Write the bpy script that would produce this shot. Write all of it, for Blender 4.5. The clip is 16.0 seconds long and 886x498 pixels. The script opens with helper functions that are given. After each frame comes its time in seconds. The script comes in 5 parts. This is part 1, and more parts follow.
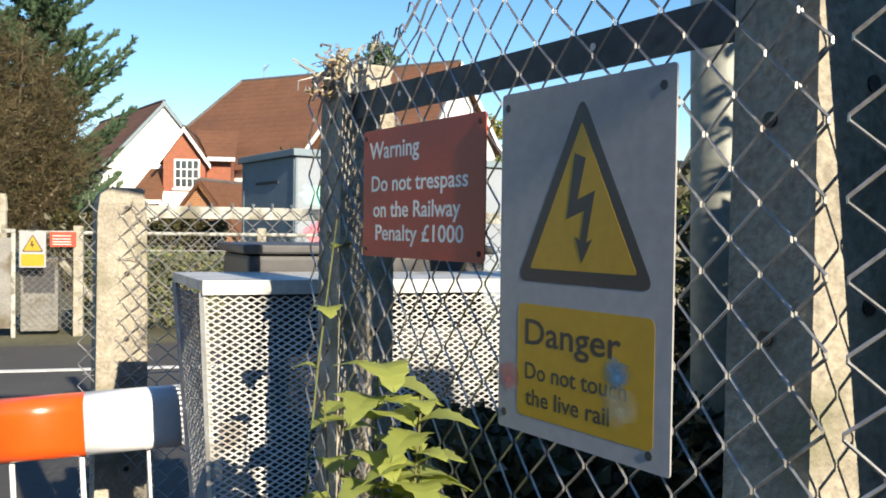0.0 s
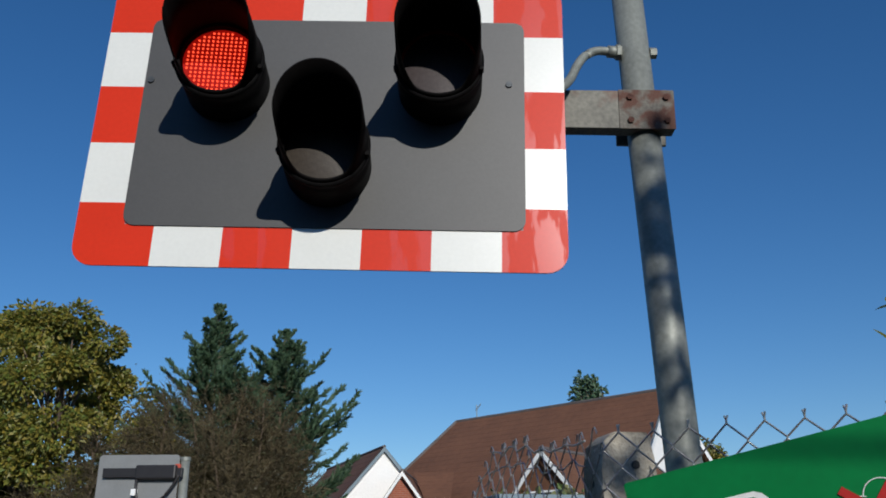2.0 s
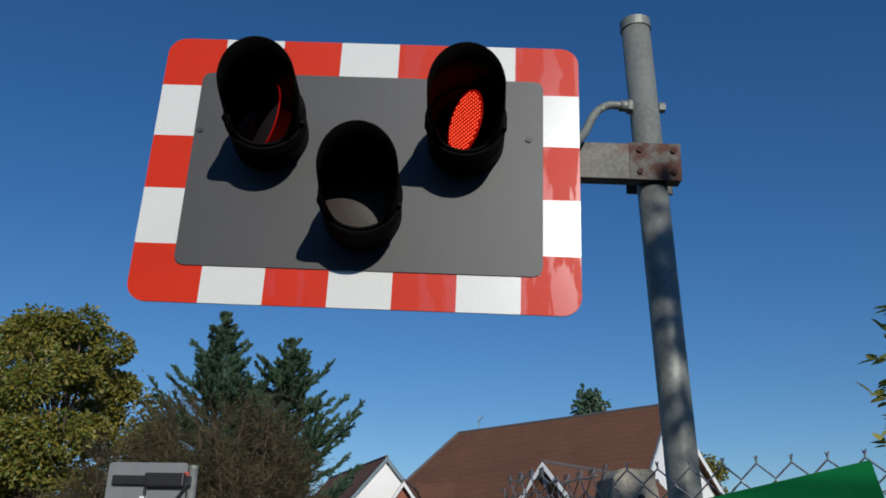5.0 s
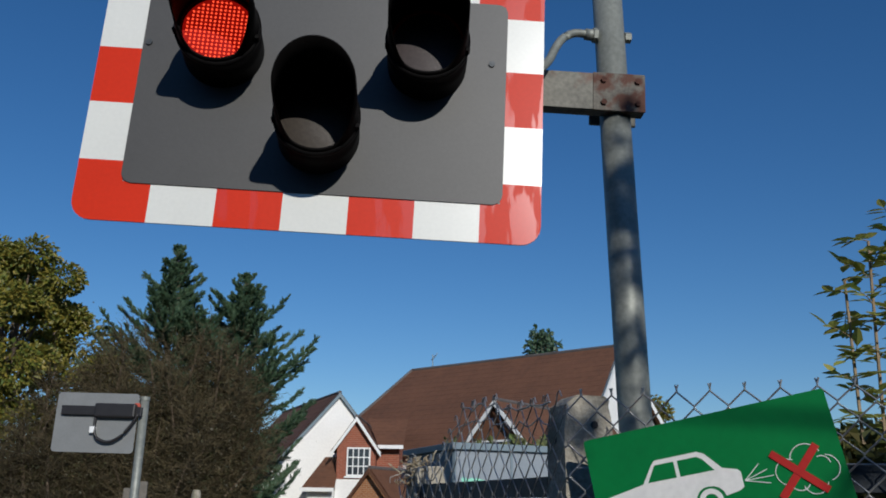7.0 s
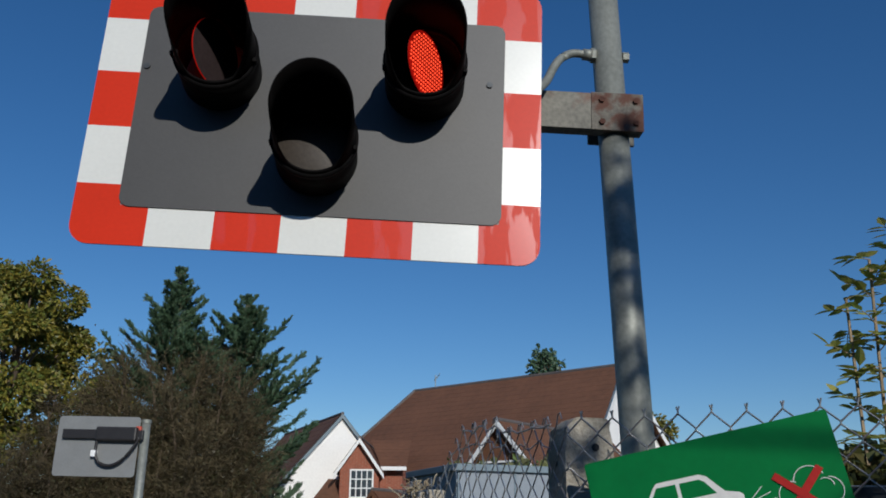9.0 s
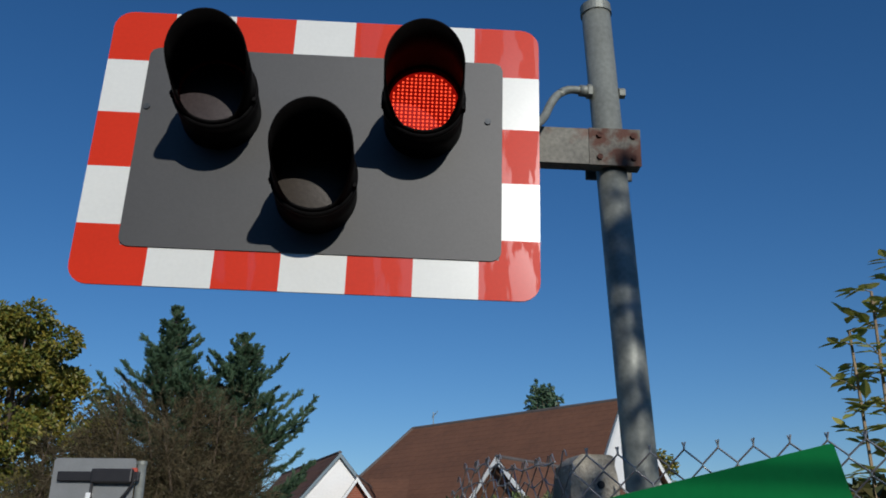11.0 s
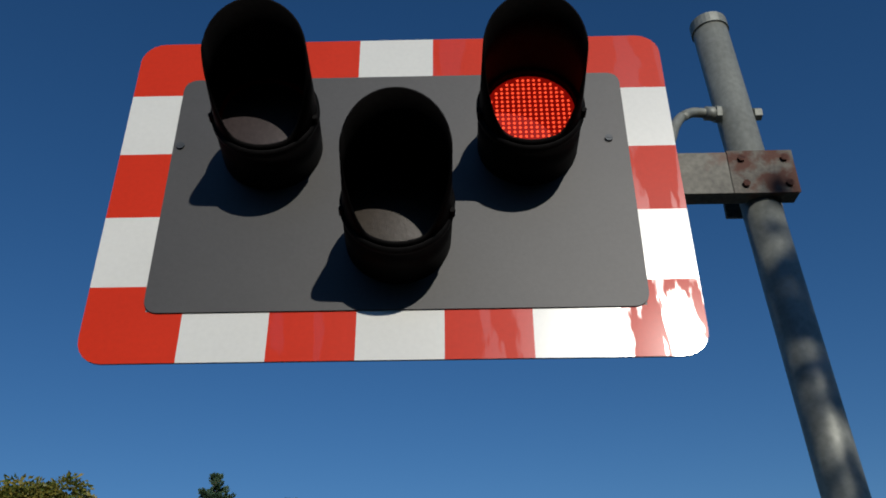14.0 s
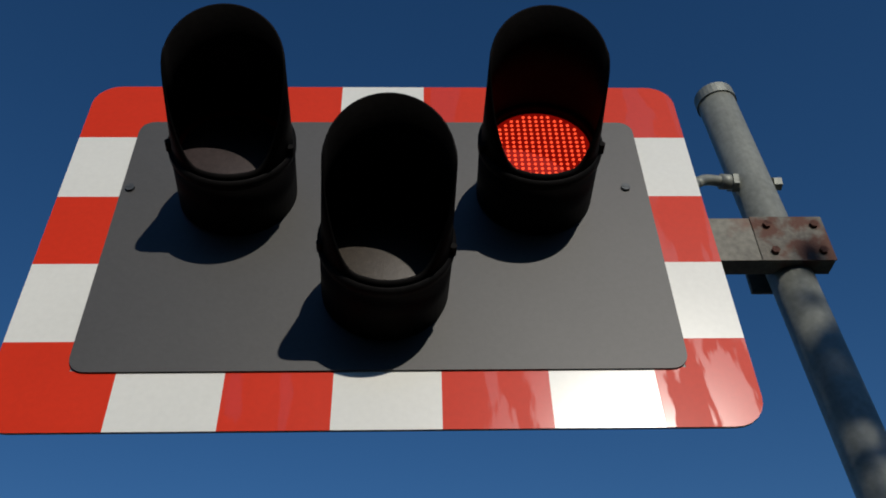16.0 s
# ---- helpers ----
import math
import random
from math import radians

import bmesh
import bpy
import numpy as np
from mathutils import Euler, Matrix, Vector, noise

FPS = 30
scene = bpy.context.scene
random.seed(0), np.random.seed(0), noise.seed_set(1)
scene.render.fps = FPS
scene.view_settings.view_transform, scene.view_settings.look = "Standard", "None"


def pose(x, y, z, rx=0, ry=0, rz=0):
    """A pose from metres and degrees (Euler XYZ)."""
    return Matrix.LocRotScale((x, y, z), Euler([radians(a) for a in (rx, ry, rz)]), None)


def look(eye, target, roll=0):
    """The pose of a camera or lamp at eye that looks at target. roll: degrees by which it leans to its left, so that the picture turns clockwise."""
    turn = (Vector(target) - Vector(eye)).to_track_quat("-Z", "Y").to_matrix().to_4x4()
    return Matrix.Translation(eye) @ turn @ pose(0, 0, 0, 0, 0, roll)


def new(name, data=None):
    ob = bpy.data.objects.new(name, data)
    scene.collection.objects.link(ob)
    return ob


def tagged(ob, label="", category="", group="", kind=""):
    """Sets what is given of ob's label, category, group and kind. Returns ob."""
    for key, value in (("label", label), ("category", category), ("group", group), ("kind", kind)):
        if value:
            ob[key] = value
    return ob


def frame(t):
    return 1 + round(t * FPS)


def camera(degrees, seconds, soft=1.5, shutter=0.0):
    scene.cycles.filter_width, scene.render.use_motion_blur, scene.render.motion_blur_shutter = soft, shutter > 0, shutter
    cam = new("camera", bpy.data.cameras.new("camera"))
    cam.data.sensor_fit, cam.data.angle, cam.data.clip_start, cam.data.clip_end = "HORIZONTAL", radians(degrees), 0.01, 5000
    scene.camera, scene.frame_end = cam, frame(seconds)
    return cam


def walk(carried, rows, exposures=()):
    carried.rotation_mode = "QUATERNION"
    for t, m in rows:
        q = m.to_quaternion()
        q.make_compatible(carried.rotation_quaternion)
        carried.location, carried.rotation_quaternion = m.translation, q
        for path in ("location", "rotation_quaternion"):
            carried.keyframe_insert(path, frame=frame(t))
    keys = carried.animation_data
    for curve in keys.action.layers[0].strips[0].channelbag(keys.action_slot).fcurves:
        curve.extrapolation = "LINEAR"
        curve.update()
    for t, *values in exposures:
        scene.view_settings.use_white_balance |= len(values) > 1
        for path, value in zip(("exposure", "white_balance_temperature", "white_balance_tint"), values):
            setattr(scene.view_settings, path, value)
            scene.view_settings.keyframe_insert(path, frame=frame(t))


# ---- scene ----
cam = camera(53.3, 16.0, 1.8)
PATH = [
    (0, (0.106, 0.001, 1.436), (0.636, 1.929, 1.392), 0.8),
    (0.2, (0.169, -0.115, 1.465), (0.582, 1.822, 1.432), 0.55),
    (0.5, (0.187, -0.289, 1.454), (0.551, 1.666, 1.659), 0.1),
    (1, (0.2, -0.557, 1.522), (0.448, 1.393, 1.89), -1.6),
    (1.5, (0.279, -0.793, 1.57), (0.353, 1.135, 2.094), -1.3),
    (2, (0.266, -1.016, 1.584), (0.315, 0.865, 2.261), -0.8),
    (2.5, (0.232, -1.187, 1.597), (0.288, 0.678, 2.318), -2.9),
    (3, (0.255, -1.268, 1.598), (0.259, 0.597, 2.321), -1.9),
    (3.2, (0.233, -1.264, 1.592), (0.234, 0.6, 2.318), -2.1),
    (5.3, (0.206, -1.236, 1.601), (0.259, 0.644, 2.282), 0.8),
    (5.5, (0.206, -1.232, 1.588), (0.281, 0.657, 2.241), 0.8),
    (6, (0.214, -1.194, 1.588), (0.339, 0.716, 2.167), 1.3),
    (6.5, (0.216, -1.176, 1.583), (0.351, 0.737, 2.153), 1.4),
    (7, (0.208, -1.18, 1.581), (0.347, 0.732, 2.15), 0.8),
    (7.5, (0.216, -1.182, 1.58), (0.352, 0.729, 2.154), 0.8),
    (8, (0.216, -1.187, 1.583), (0.352, 0.722, 2.167), 0.8),
    (8.5, (0.217, -1.175, 1.586), (0.352, 0.729, 2.184), 0.6),
    (11, (0.206, -1.168, 1.59), (0.346, 0.704, 2.279), -0.3),
    (11.5, (0.175, -1.154, 1.578), (0.315, 0.705, 2.302), -1.0),
    (12, (0.195, -1.047, 1.568), (0.271, 0.798, 2.338), -1.8),
    (12.5, (0.215, -0.887, 1.582), (0.231, 0.941, 2.394), -1.6),
    (13, (0.165, -0.746, 1.568), (0.213, 1.057, 2.432), -1.5),
    (13.5, (0.098, -0.622, 1.56), (0.165, 1.143, 2.498), -2.3),
    (14, (0.059, -0.519, 1.599), (0.123, 1.207, 2.608), -2.8),
    (14.5, (0.085, -0.392, 1.609), (0.143, 1.253, 2.745), -1.9),
    (15, (0.084, -0.306, 1.613), (0.159, 1.289, 2.817), -1.2),
    (15.5, (0.053, -0.223, 1.604), (0.153, 1.324, 2.868), -2.8),
    (16, (0.002, -0.156, 1.6), (0.163, 1.36, 2.896), -4.4),
]
EXPOSURES = [(0.0, 1.17, 7350, 10), (0.5, 1.02, 7250, 10), (1.0, 0.56, 6150, 10), (1.5, 0.13, 6050, 10), (2.0, -0.2, 6000, 10), (3.0, -0.37, 6000, 10), (11.0, -0.41, 6000, 10), (13.0, -0.50, 6100, 10), (14.5, -0.60, 6250, 10), (16.0, -0.60, 6350, 10)]
walk(cam, [(t, look(eye, target, roll)) for t, eye, target, roll in PATH], EXPOSURES)

# ---- light ----
SUN_TO = Vector((0.262, -1.0, 0.453)).normalized()
world = bpy.data.worlds.new("world")
scene.world = world
world.use_nodes = True
wn = world.node_tree
sky = wn.nodes.new("ShaderNodeTexSky")
sky.sky_type, sky.sun_disc = "NISHITA", False
sky.sun_elevation = math.asin(SUN_TO.z)
sky.sun_rotation = math.atan2(SUN_TO.x, SUN_TO.y)
sky.air_density, sky.dust_density, sky.ozone_density = 1.0, 0.1, 4.0
deep = wn.nodes.new("ShaderNodeHueSaturation")
deep.inputs["Saturation"].default_value = 1.2
deep.inputs["Hue"].default_value = 0.503
wn.links.new(sky.outputs[0], deep.inputs["Color"])
wn.links.new(deep.outputs[0], wn.nodes["Background"].inputs[0])
wn.nodes["Background"].inputs[1].default_value = 0.097
sun_data = bpy.data.lights.new("sun", "SUN")
sun_data.energy, sun_data.angle, sun_data.color = 4.5, radians(0.5), (1.0, 0.93, 0.82)
sun = new("sun", sun_data)
sun.matrix_world = look(SUN_TO * 50, (0, 0, 0))


# ---- materials ----
def mat(name, color, rough=0.6, metal=0.0, var=0.15, scale=8.0, fine=60.0, bump=0.0, spec=0.5, dirt=None, dirt_at=0.62, random_tone=0.0, coat=0.0):
    """A procedural surface: base colour varied by a coarse and a fine noise, with relief and optional stains."""
    m = bpy.data.materials.new(name)
    m.use_nodes = True
    nt = m.node_tree
    b = nt.nodes["Principled BSDF"]
    b.inputs["Roughness"].default_value = rough
    b.inputs["Metallic"].default_value = metal
    b.inputs["Specular IOR Level"].default_value = spec
    b.inputs["Coat Weight"].default_value = coat
    b.inputs["Coat Roughness"].default_value = 0.14
    co = nt.nodes.new("ShaderNodeTexCoord")
    n1, n2 = nt.nodes.new("ShaderNodeTexNoise"), nt.nodes.new("ShaderNodeTexNoise")
    n1.inputs["Scale"].default_value, n2.inputs["Scale"].default_value = scale, fine
    n1.inputs["Detail"].default_value, n2.inputs["Detail"].default_value = 4, 3
    for n in (n1, n2):
        nt.links.new(co.outputs["Object"], n.inputs["Vector"])
    mix = nt.nodes.new("ShaderNodeMath")
    mix.operation = "ADD"
    nt.links.new(n1.outputs["Fac"], mix.inputs[0])
    nt.links.new(n2.outputs["Fac"], mix.inputs[1])
    ramp = nt.nodes.new("ShaderNodeMapRange")
    ramp.inputs["From Min"].default_value, ramp.inputs["From Max"].default_value = 0.65, 1.35
    ramp.inputs["To Min"].default_value, ramp.inputs["To Max"].default_value = 1 - var, 1 + var
    nt.links.new(mix.outputs[0], ramp.inputs["Value"])
    last = ramp.outputs[0]
    if random_tone:
        info = nt.nodes.new("ShaderNodeObjectInfo")
        geo = nt.nodes.new("ShaderNodeNewGeometry")
        add = nt.nodes.new("ShaderNodeMath")
        nt.links.new(info.outputs["Random"], add.inputs[0])
        nt.links.new(geo.outputs["Random Per Island"], add.inputs[1])
        rr = nt.nodes.new("ShaderNodeMapRange")
        rr.inputs["From Max"].default_value = 2.0
        rr.inputs["To Min"].default_value, rr.inputs["To Max"].default_value = 1 - random_tone, 1 + random_tone
        nt.links.new(add.outputs[0], rr.inputs["Value"])
        mul = nt.nodes.new("ShaderNodeMath")
        mul.operation = "MULTIPLY"
        nt.links.new(last, mul.inputs[0])
        nt.links.new(rr.outputs[0], mul.inputs[1])
        last = mul.outputs[0]
    hsv = nt.nodes.new("ShaderNodeHueSaturation")
    hsv.inputs["Color"].default_value = (*color, 1)
    nt.links.new(last, hsv.inputs["Value"])
    out = hsv.outputs[0]
    if dirt:
        n3 = nt.nodes.new("ShaderNodeTexNoise")
        n3.inputs["Scale"].default_value, n3.inputs["Detail"].default_value = scale * 0.7, 6
        nt.links.new(co.outputs["Object"], n3.inputs["Vector"])
        dr = nt.nodes.new("ShaderNodeMapRange")
        dr.inputs["From Min"].default_value, dr.inputs["From Max"].default_value = dirt_at - 0.06, dirt_at + 0.06
        nt.links.new(n3.outputs["Fac"], dr.inputs["Value"])
        dm = nt.nodes.new("ShaderNodeMix")
        dm.data_type = "RGBA"
        dm.inputs[7].default_value = (*dirt, 1)
        nt.links.new(dr.outputs[0], dm.inputs[0])
        nt.links.new(out, dm.inputs[6])
        out = dm.outputs[2]
    nt.links.new(out, b.inputs["Base Color"])
    if bump:
        bp = nt.nodes.new("ShaderNodeBump")
        bp.inputs["Strength"].default_value, bp.inputs["Distance"].default_value = bump, 0.01
        nt.links.new(mix.outputs[0], bp.inputs["Height"])
        nt.links.new(bp.outputs[0], b.inputs["Normal"])
    return m


def leaf_mat(name, color, other, glow=0.25):
    """Leaves: two tones picked leaf by leaf, with light passing through."""
    m = mat(name, color, 0.5, 0, 0.25, 3, 40, 0)
    nt = m.node_tree
    b = nt.nodes["Principled BSDF"]
    geo = nt.nodes.new("ShaderNodeNewGeometry")
    mx = nt.nodes.new("ShaderNodeMix")
    mx.data_type = "RGBA"
    old = b.inputs["Base Color"].links[0].from_socket
    mx.inputs[7].default_value = (*other, 1)
    nt.links.new(geo.outputs["Random Per Island"], mx.inputs[0])
    nt.links.new(old, mx.inputs[6])
    nt.links.new(mx.outputs[2], b.inputs["Base Color"])
    tr = nt.nodes.new("ShaderNodeBsdfTranslucent")
    nt.links.new(mx.outputs[2], tr.inputs["Color"])
    sh = nt.nodes.new("ShaderNodeMixShader")
    sh.inputs[0].default_value = glow
    nt.links.new(b.outputs[0], sh.inputs[1])
    nt.links.new(tr.outputs[0], sh.inputs[2])
    nt.links.new(sh.outputs[0], nt.nodes["Material Output"].inputs["Surface"])
    return m


def emit(name, color, strength):
    m = bpy.data.materials.new(name)
    m.use_nodes = True
    b = m.node_tree.nodes["Principled BSDF"]
    b.inputs["Base Color"].default_value = (*(c * 0.2 for c in color), 1)
    b.inputs["Emission Color"].default_value = (*color, 1)
    b.inputs["Emission Strength"].default_value = strength
    b.inputs["Roughness"].default_value = 0.5
    b.inputs["Specular IOR Level"].default_value = 0.08
    return m


M_RED = mat("red_reflective_sheet", (0.57, 0.028, 0.006), 0.45, 0, 0.06, 5, 90, 0.0, 0.15, coat=0.6)
M_WHITE = mat("white_reflective_sheet", (0.71, 0.71, 0.65), 0.45, 0, 0.04, 5, 90, 0.0, 0.15, coat=0.6)


def glossy_patches(m, stretch, low=0.06, at=0.615):
    """Ragged clear-coat streaks, denser towards +x, laid in to imitate reflections of the surroundings."""
    nt = m.node_tree
    b = nt.nodes["Principled BSDF"]
    co, mp, nz, rp = (nt.nodes.new(k) for k in ("ShaderNodeNewGeometry", "ShaderNodeMapping", "ShaderNodeTexNoise", "ShaderNodeMapRange"))
    mp.inputs["Scale"].default_value = stretch
    nz.inputs["Scale"].default_value, nz.inputs["Detail"].default_value = 1.0, 5
    rp.inputs["From Min"].default_value, rp.inputs["From Max"].default_value = at - 0.012, at + 0.012
    rp.inputs["To Min"].default_value, rp.inputs["To Max"].default_value = low, 1.0
    nt.links.new(co.outputs["Position"], mp.inputs["Vector"])
    nt.links.new(mp.outputs[0], nz.inputs["Vector"])
    sep, ad = nt.nodes.new("ShaderNodeSeparateXYZ"), nt.nodes.new("ShaderNodeMath")
    ad.operation = "MULTIPLY_ADD"
    ad.inputs[1].default_value = 0.22
    nt.links.new(co.outputs["Position"], sep.inputs[0])
    nt.links.new(sep.outputs["X"], ad.inputs[0])
    nt.links.new(nz.outputs["Fac"], ad.inputs[2])
    nt.links.new(ad.outputs[0], rp.inputs["Value"])
    nt.links.new(rp.outputs[0], b.inputs["Coat Weight"])
    b.inputs["Coat Roughness"].default_value = 0.18


def bricked(m, joint):
    """Brick courses with pale joints over a brick-coloured surface."""
    nt = m.node_tree
    b = nt.nodes["Principled BSDF"]
    old = b.inputs["Base Color"].links[0].from_socket
    co, br, mx = nt.nodes.new("ShaderNodeTexCoord"), nt.nodes.new("ShaderNodeTexBrick"), nt.nodes.new("ShaderNodeMix")
    mx.data_type = "RGBA"
    br.inputs["Scale"].default_value = 1.0
    br.inputs["Brick Width"].default_value, br.inputs["Row Height"].default_value, br.inputs["Mortar Size"].default_value = 0.225, 0.075, 0.008
    mx.inputs[7].default_value = (*joint, 1)
    nt.links.new(co.outputs["Object"], br.inputs["Vector"])
    nt.links.new(br.outputs["Fac"], mx.inputs[0])
    nt.links.new(old, mx.inputs[6])
    nt.links.new(mx.outputs[2], b.inputs["Base Color"])


glossy_patches(M_RED, (16, 16, 3.5))
M_WHITE.node_tree.nodes["Principled BSDF"].inputs["Coat Roughness"].default_value = 0.20
M_WHITE.node_tree.nodes["Principled BSDF"].inputs["Coat IOR"].default_value = 1.85
M_WHITE.node_tree.nodes["Principled BSDF"].inputs["Coat Weight"].default_value = 0.9
M_PANEL = mat("grey_backboard_paint", (0.054, 0.053, 0.051), 0.5, 0, 0.10, 4, 120, 0.02)
M_BACK = mat("grey_sign_back", (0.21, 0.215, 0.21), 0.55, 0.15, 0.1, 4, 50)
M_BLACK = mat("black_hood_plastic", (0.006, 0.0055, 0.0055), 0.6, 0, 0.3, 12, 90, 0.05, 0.04)
M_LENS = mat("dark_red_lens", (0.036, 0.026, 0.026), 0.4, 0, 0.3, 90, 400, 0.08, 0.2)
M_LENS_AMBER = mat("dull_amber_lens", (0.034, 0.026, 0.019), 0.4, 0, 0.3, 90, 400, 0.08, 0.2)
M_LED = emit("lit_red_lens", (0.8, 0.012, 0.005), 0.34)
M_DOT = emit("lit_led_dot", (1.0, 0.075, 0.025), 2.2)
M_GATE = mat("grimy_grey_gate_paint", (0.21, 0.205, 0.185), 0.7, 0.1, 0.25, 4, 40, 0.1, dirt=(0.11, 0.09, 0.06), dirt_at=0.58)
M_STEEL = mat("galvanised_steel", (0.235, 0.245, 0.215), 0.55, 0.35, 0.25, 9, 70, 0.05, dirt=(0.30, 0.30, 0.28), dirt_at=0.66)
M_RUSTY = mat("rusting_galvanised_steel", (0.135, 0.13, 0.108), 0.65, 0.2, 0.35, 12, 80, 0.1, dirt=(0.12, 0.05, 0.028), dirt_at=0.63)
M_RUSTED_END = mat("galvanised_steel_eaten_by_rust", (0.125, 0.115, 0.095), 0.75, 0.15, 0.35, 26, 120, 0.2, dirt=(0.085, 0.032, 0.018), dirt_at=0.50)
M_RUST = mat("rust", (0.075, 0.030, 0.020), 0.9, 0.1, 0.4, 60, 200, 0.3)
M_WIRE = mat("weathered_fence_wire", (0.40, 0.395, 0.375), 0.38, 0.7, 0.35, 25, 120, 0.0, dirt=(0.15, 0.08, 0.05), dirt_at=0.70)
M_CONCRETE = mat("weathered_concrete", (0.325, 0.295, 0.235), 0.92, 0, 0.38, 9, 110, 0.5, dirt=(0.20, 0.19, 0.13), dirt_at=0.58)
M_IRON = mat("dark_painted_angle_iron", (0.045, 0.052, 0.058), 0.55, 0.3, 0.3, 10, 80, 0.08)
M_PALE_RAIL = mat("lichened_galvanised_rail", (0.38, 0.38, 0.34), 0.75, 0.2, 0.4, 14, 80, 0.2, dirt=(0.17, 0.16, 0.12), dirt_at=0.56)
M_SIGN_RED = mat("faded_red_sign_enamel", (0.40, 0.048, 0.020), 0.5, 0, 0.10, 6, 70, 0.02)
M_SIGN_WHITE = mat("grubby_white_sign_enamel", (0.32, 0.325, 0.325), 0.8, 0, 0.12, 5, 60, 0.02, 0.15, dirt=(0.45, 0.47, 0.5), dirt_at=0.66)
M_SIGN_YELLOW = mat("warning_yellow_enamel", (0.42, 0.25, 0.006), 0.5, 0, 0.10, 6, 70, 0.02)
M_INK = mat("black_sign_ink", (0.018, 0.016, 0.016), 0.45, 0, 0.2, 10, 80)
M_LETTER = mat("white_lettering", (0.72, 0.71, 0.68), 0.45, 0, 0.08, 10, 80)
M_GREEN = mat("glossy_green_sign_sheet", (0.007, 0.165, 0.040), 0.3, 0, 0.10, 4, 60, 0.0, coat=0.4)
M_CROSS = mat("dark_red_cross_ink", (0.42, 0.02, 0.015), 0.45, 0, 0.1, 10, 80)
M_SPRAY_BLUE = mat("blue_spray_paint", (0.12, 0.30, 0.46), 0.6, 0, 0.3, 30, 90)
M_SPRAY_WHITE = mat("scuffed_white_paint", (0.62, 0.56, 0.36), 0.6, 0, 0.3, 30, 90)
M_SPRAY_PINK = mat("pink_spray_paint", (0.62, 0.16, 0.20), 0.6, 0, 0.3, 30, 90)
M_SPRAY_PINK_SOFT = mat("pink_overspray", (0.62, 0.20, 0.18), 0.6, 0, 0.3, 30, 90)


def sprayed(m, radius, most):
    """Spray paint that thins out towards its edge."""
    nt = m.node_tree
    co, ln, rp, nz, mu = (nt.nodes.new(k) for k in ("ShaderNodeTexCoord", "ShaderNodeVectorMath", "ShaderNodeMapRange", "ShaderNodeTexNoise", "ShaderNodeMath"))
    ln.operation, mu.operation = "LENGTH", "MULTIPLY"
    nz.inputs["Scale"].default_value, nz.inputs["Detail"].default_value = 70.0, 4
    rp.inputs["From Min"].default_value, rp.inputs["From Max"].default_value = radius * 0.15, radius * 0.85
    rp.inputs["To Min"].default_value, rp.inputs["To Max"].default_value = most, 0.0
    nt.links.new(co.outputs["Object"], ln.inputs[0])
    nt.links.new(co.outputs["Object"], nz.inputs["Vector"])
    nt.links.new(ln.outputs["Value"], rp.inputs["Value"])
    nt.links.new(rp.outputs[0], mu.inputs[0])
    nt.links.new(nz.outputs["Fac"], mu.inputs[1])
    nt.links.new(mu.outputs[0], nt.nodes["Principled BSDF"].inputs["Alpha"])


M_BOARD_BLUE = mat("blue_board_edge", (0.12, 0.30, 0.46), 0.6, 0, 0.2, 10, 60)
sprayed(M_SPRAY_BLUE, 0.024, 1.25)
sprayed(M_SPRAY_WHITE, 0.034, 0.75)
sprayed(M_SPRAY_PINK_SOFT, 0.026, 0.9)
M_SPRAY_GREEN = mat("mint_spray_paint", (0.25, 0.62, 0.45), 0.6, 0, 0.3, 30, 90)
M_ALU = mat("pale_expanded_metal", (0.52, 0.52, 0.49), 0.5, 0.35, 0.25, 12, 90, 0.0, dirt=(0.30, 0.28, 0.25), dirt_at=0.63)
M_CASE = mat("dark_machine_case", (0.05, 0.05, 0.052), 0.5, 0.1, 0.25, 4, 40, 0.03)
M_BOOM_RED = mat("orange_red_boom_sheet", (0.75, 0.09, 0.012), 0.3, 0, 0.08, 5, 60, coat=0.4)
M_BOOM_WHITE = mat("white_boom_sheet", (0.76, 0.77, 0.78), 0.3, 0, 0.06, 5, 60, coat=0.4)
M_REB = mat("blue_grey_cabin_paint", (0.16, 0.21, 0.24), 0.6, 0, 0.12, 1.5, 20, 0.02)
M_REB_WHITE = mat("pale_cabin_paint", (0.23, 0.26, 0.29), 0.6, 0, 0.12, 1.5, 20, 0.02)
M_ASPHALT = mat("worn_asphalt", (0.055, 0.053, 0.05), 0.9, 0, 0.3, 1.2, 60, 0.4)
M_LINE = mat("worn_white_road_paint", (0.62, 0.62, 0.58), 0.8, 0, 0.25, 6, 50, 0.1)
M_GRASS_GROUND = mat("rough_verge_soil", (0.09, 0.085, 0.045), 0.95, 0, 0.4, 0.8, 12, 0.4)
M_RENDER = mat("white_house_render", (0.80, 0.79, 0.76), 0.85, 0, 0.06, 0.7, 12, 0.05)
M_ROOF = mat("red_brown_roof_tiles", (0.130, 0.056, 0.028), 0.85, 0, 0.22, 0.8, 5, 0.2, random_tone=0.22)
M_RIDGE = mat("grey_brown_ridge_tile", (0.10, 0.085, 0.08), 0.85, 0, 0.25, 3, 12, 0.2)
M_BRICK = mat("red_brick", (0.27, 0.075, 0.038), 0.9, 0, 0.3, 5, 30, 0.3, random_tone=0.1)
M_PORCH_BRICK = mat("orange_brick", (0.36, 0.15, 0.06), 0.9, 0, 0.3, 6, 30, 0.3)
bricked(M_BRICK, (0.30, 0.17, 0.12))
bricked(M_PORCH_BRICK, (0.42, 0.30, 0.20))
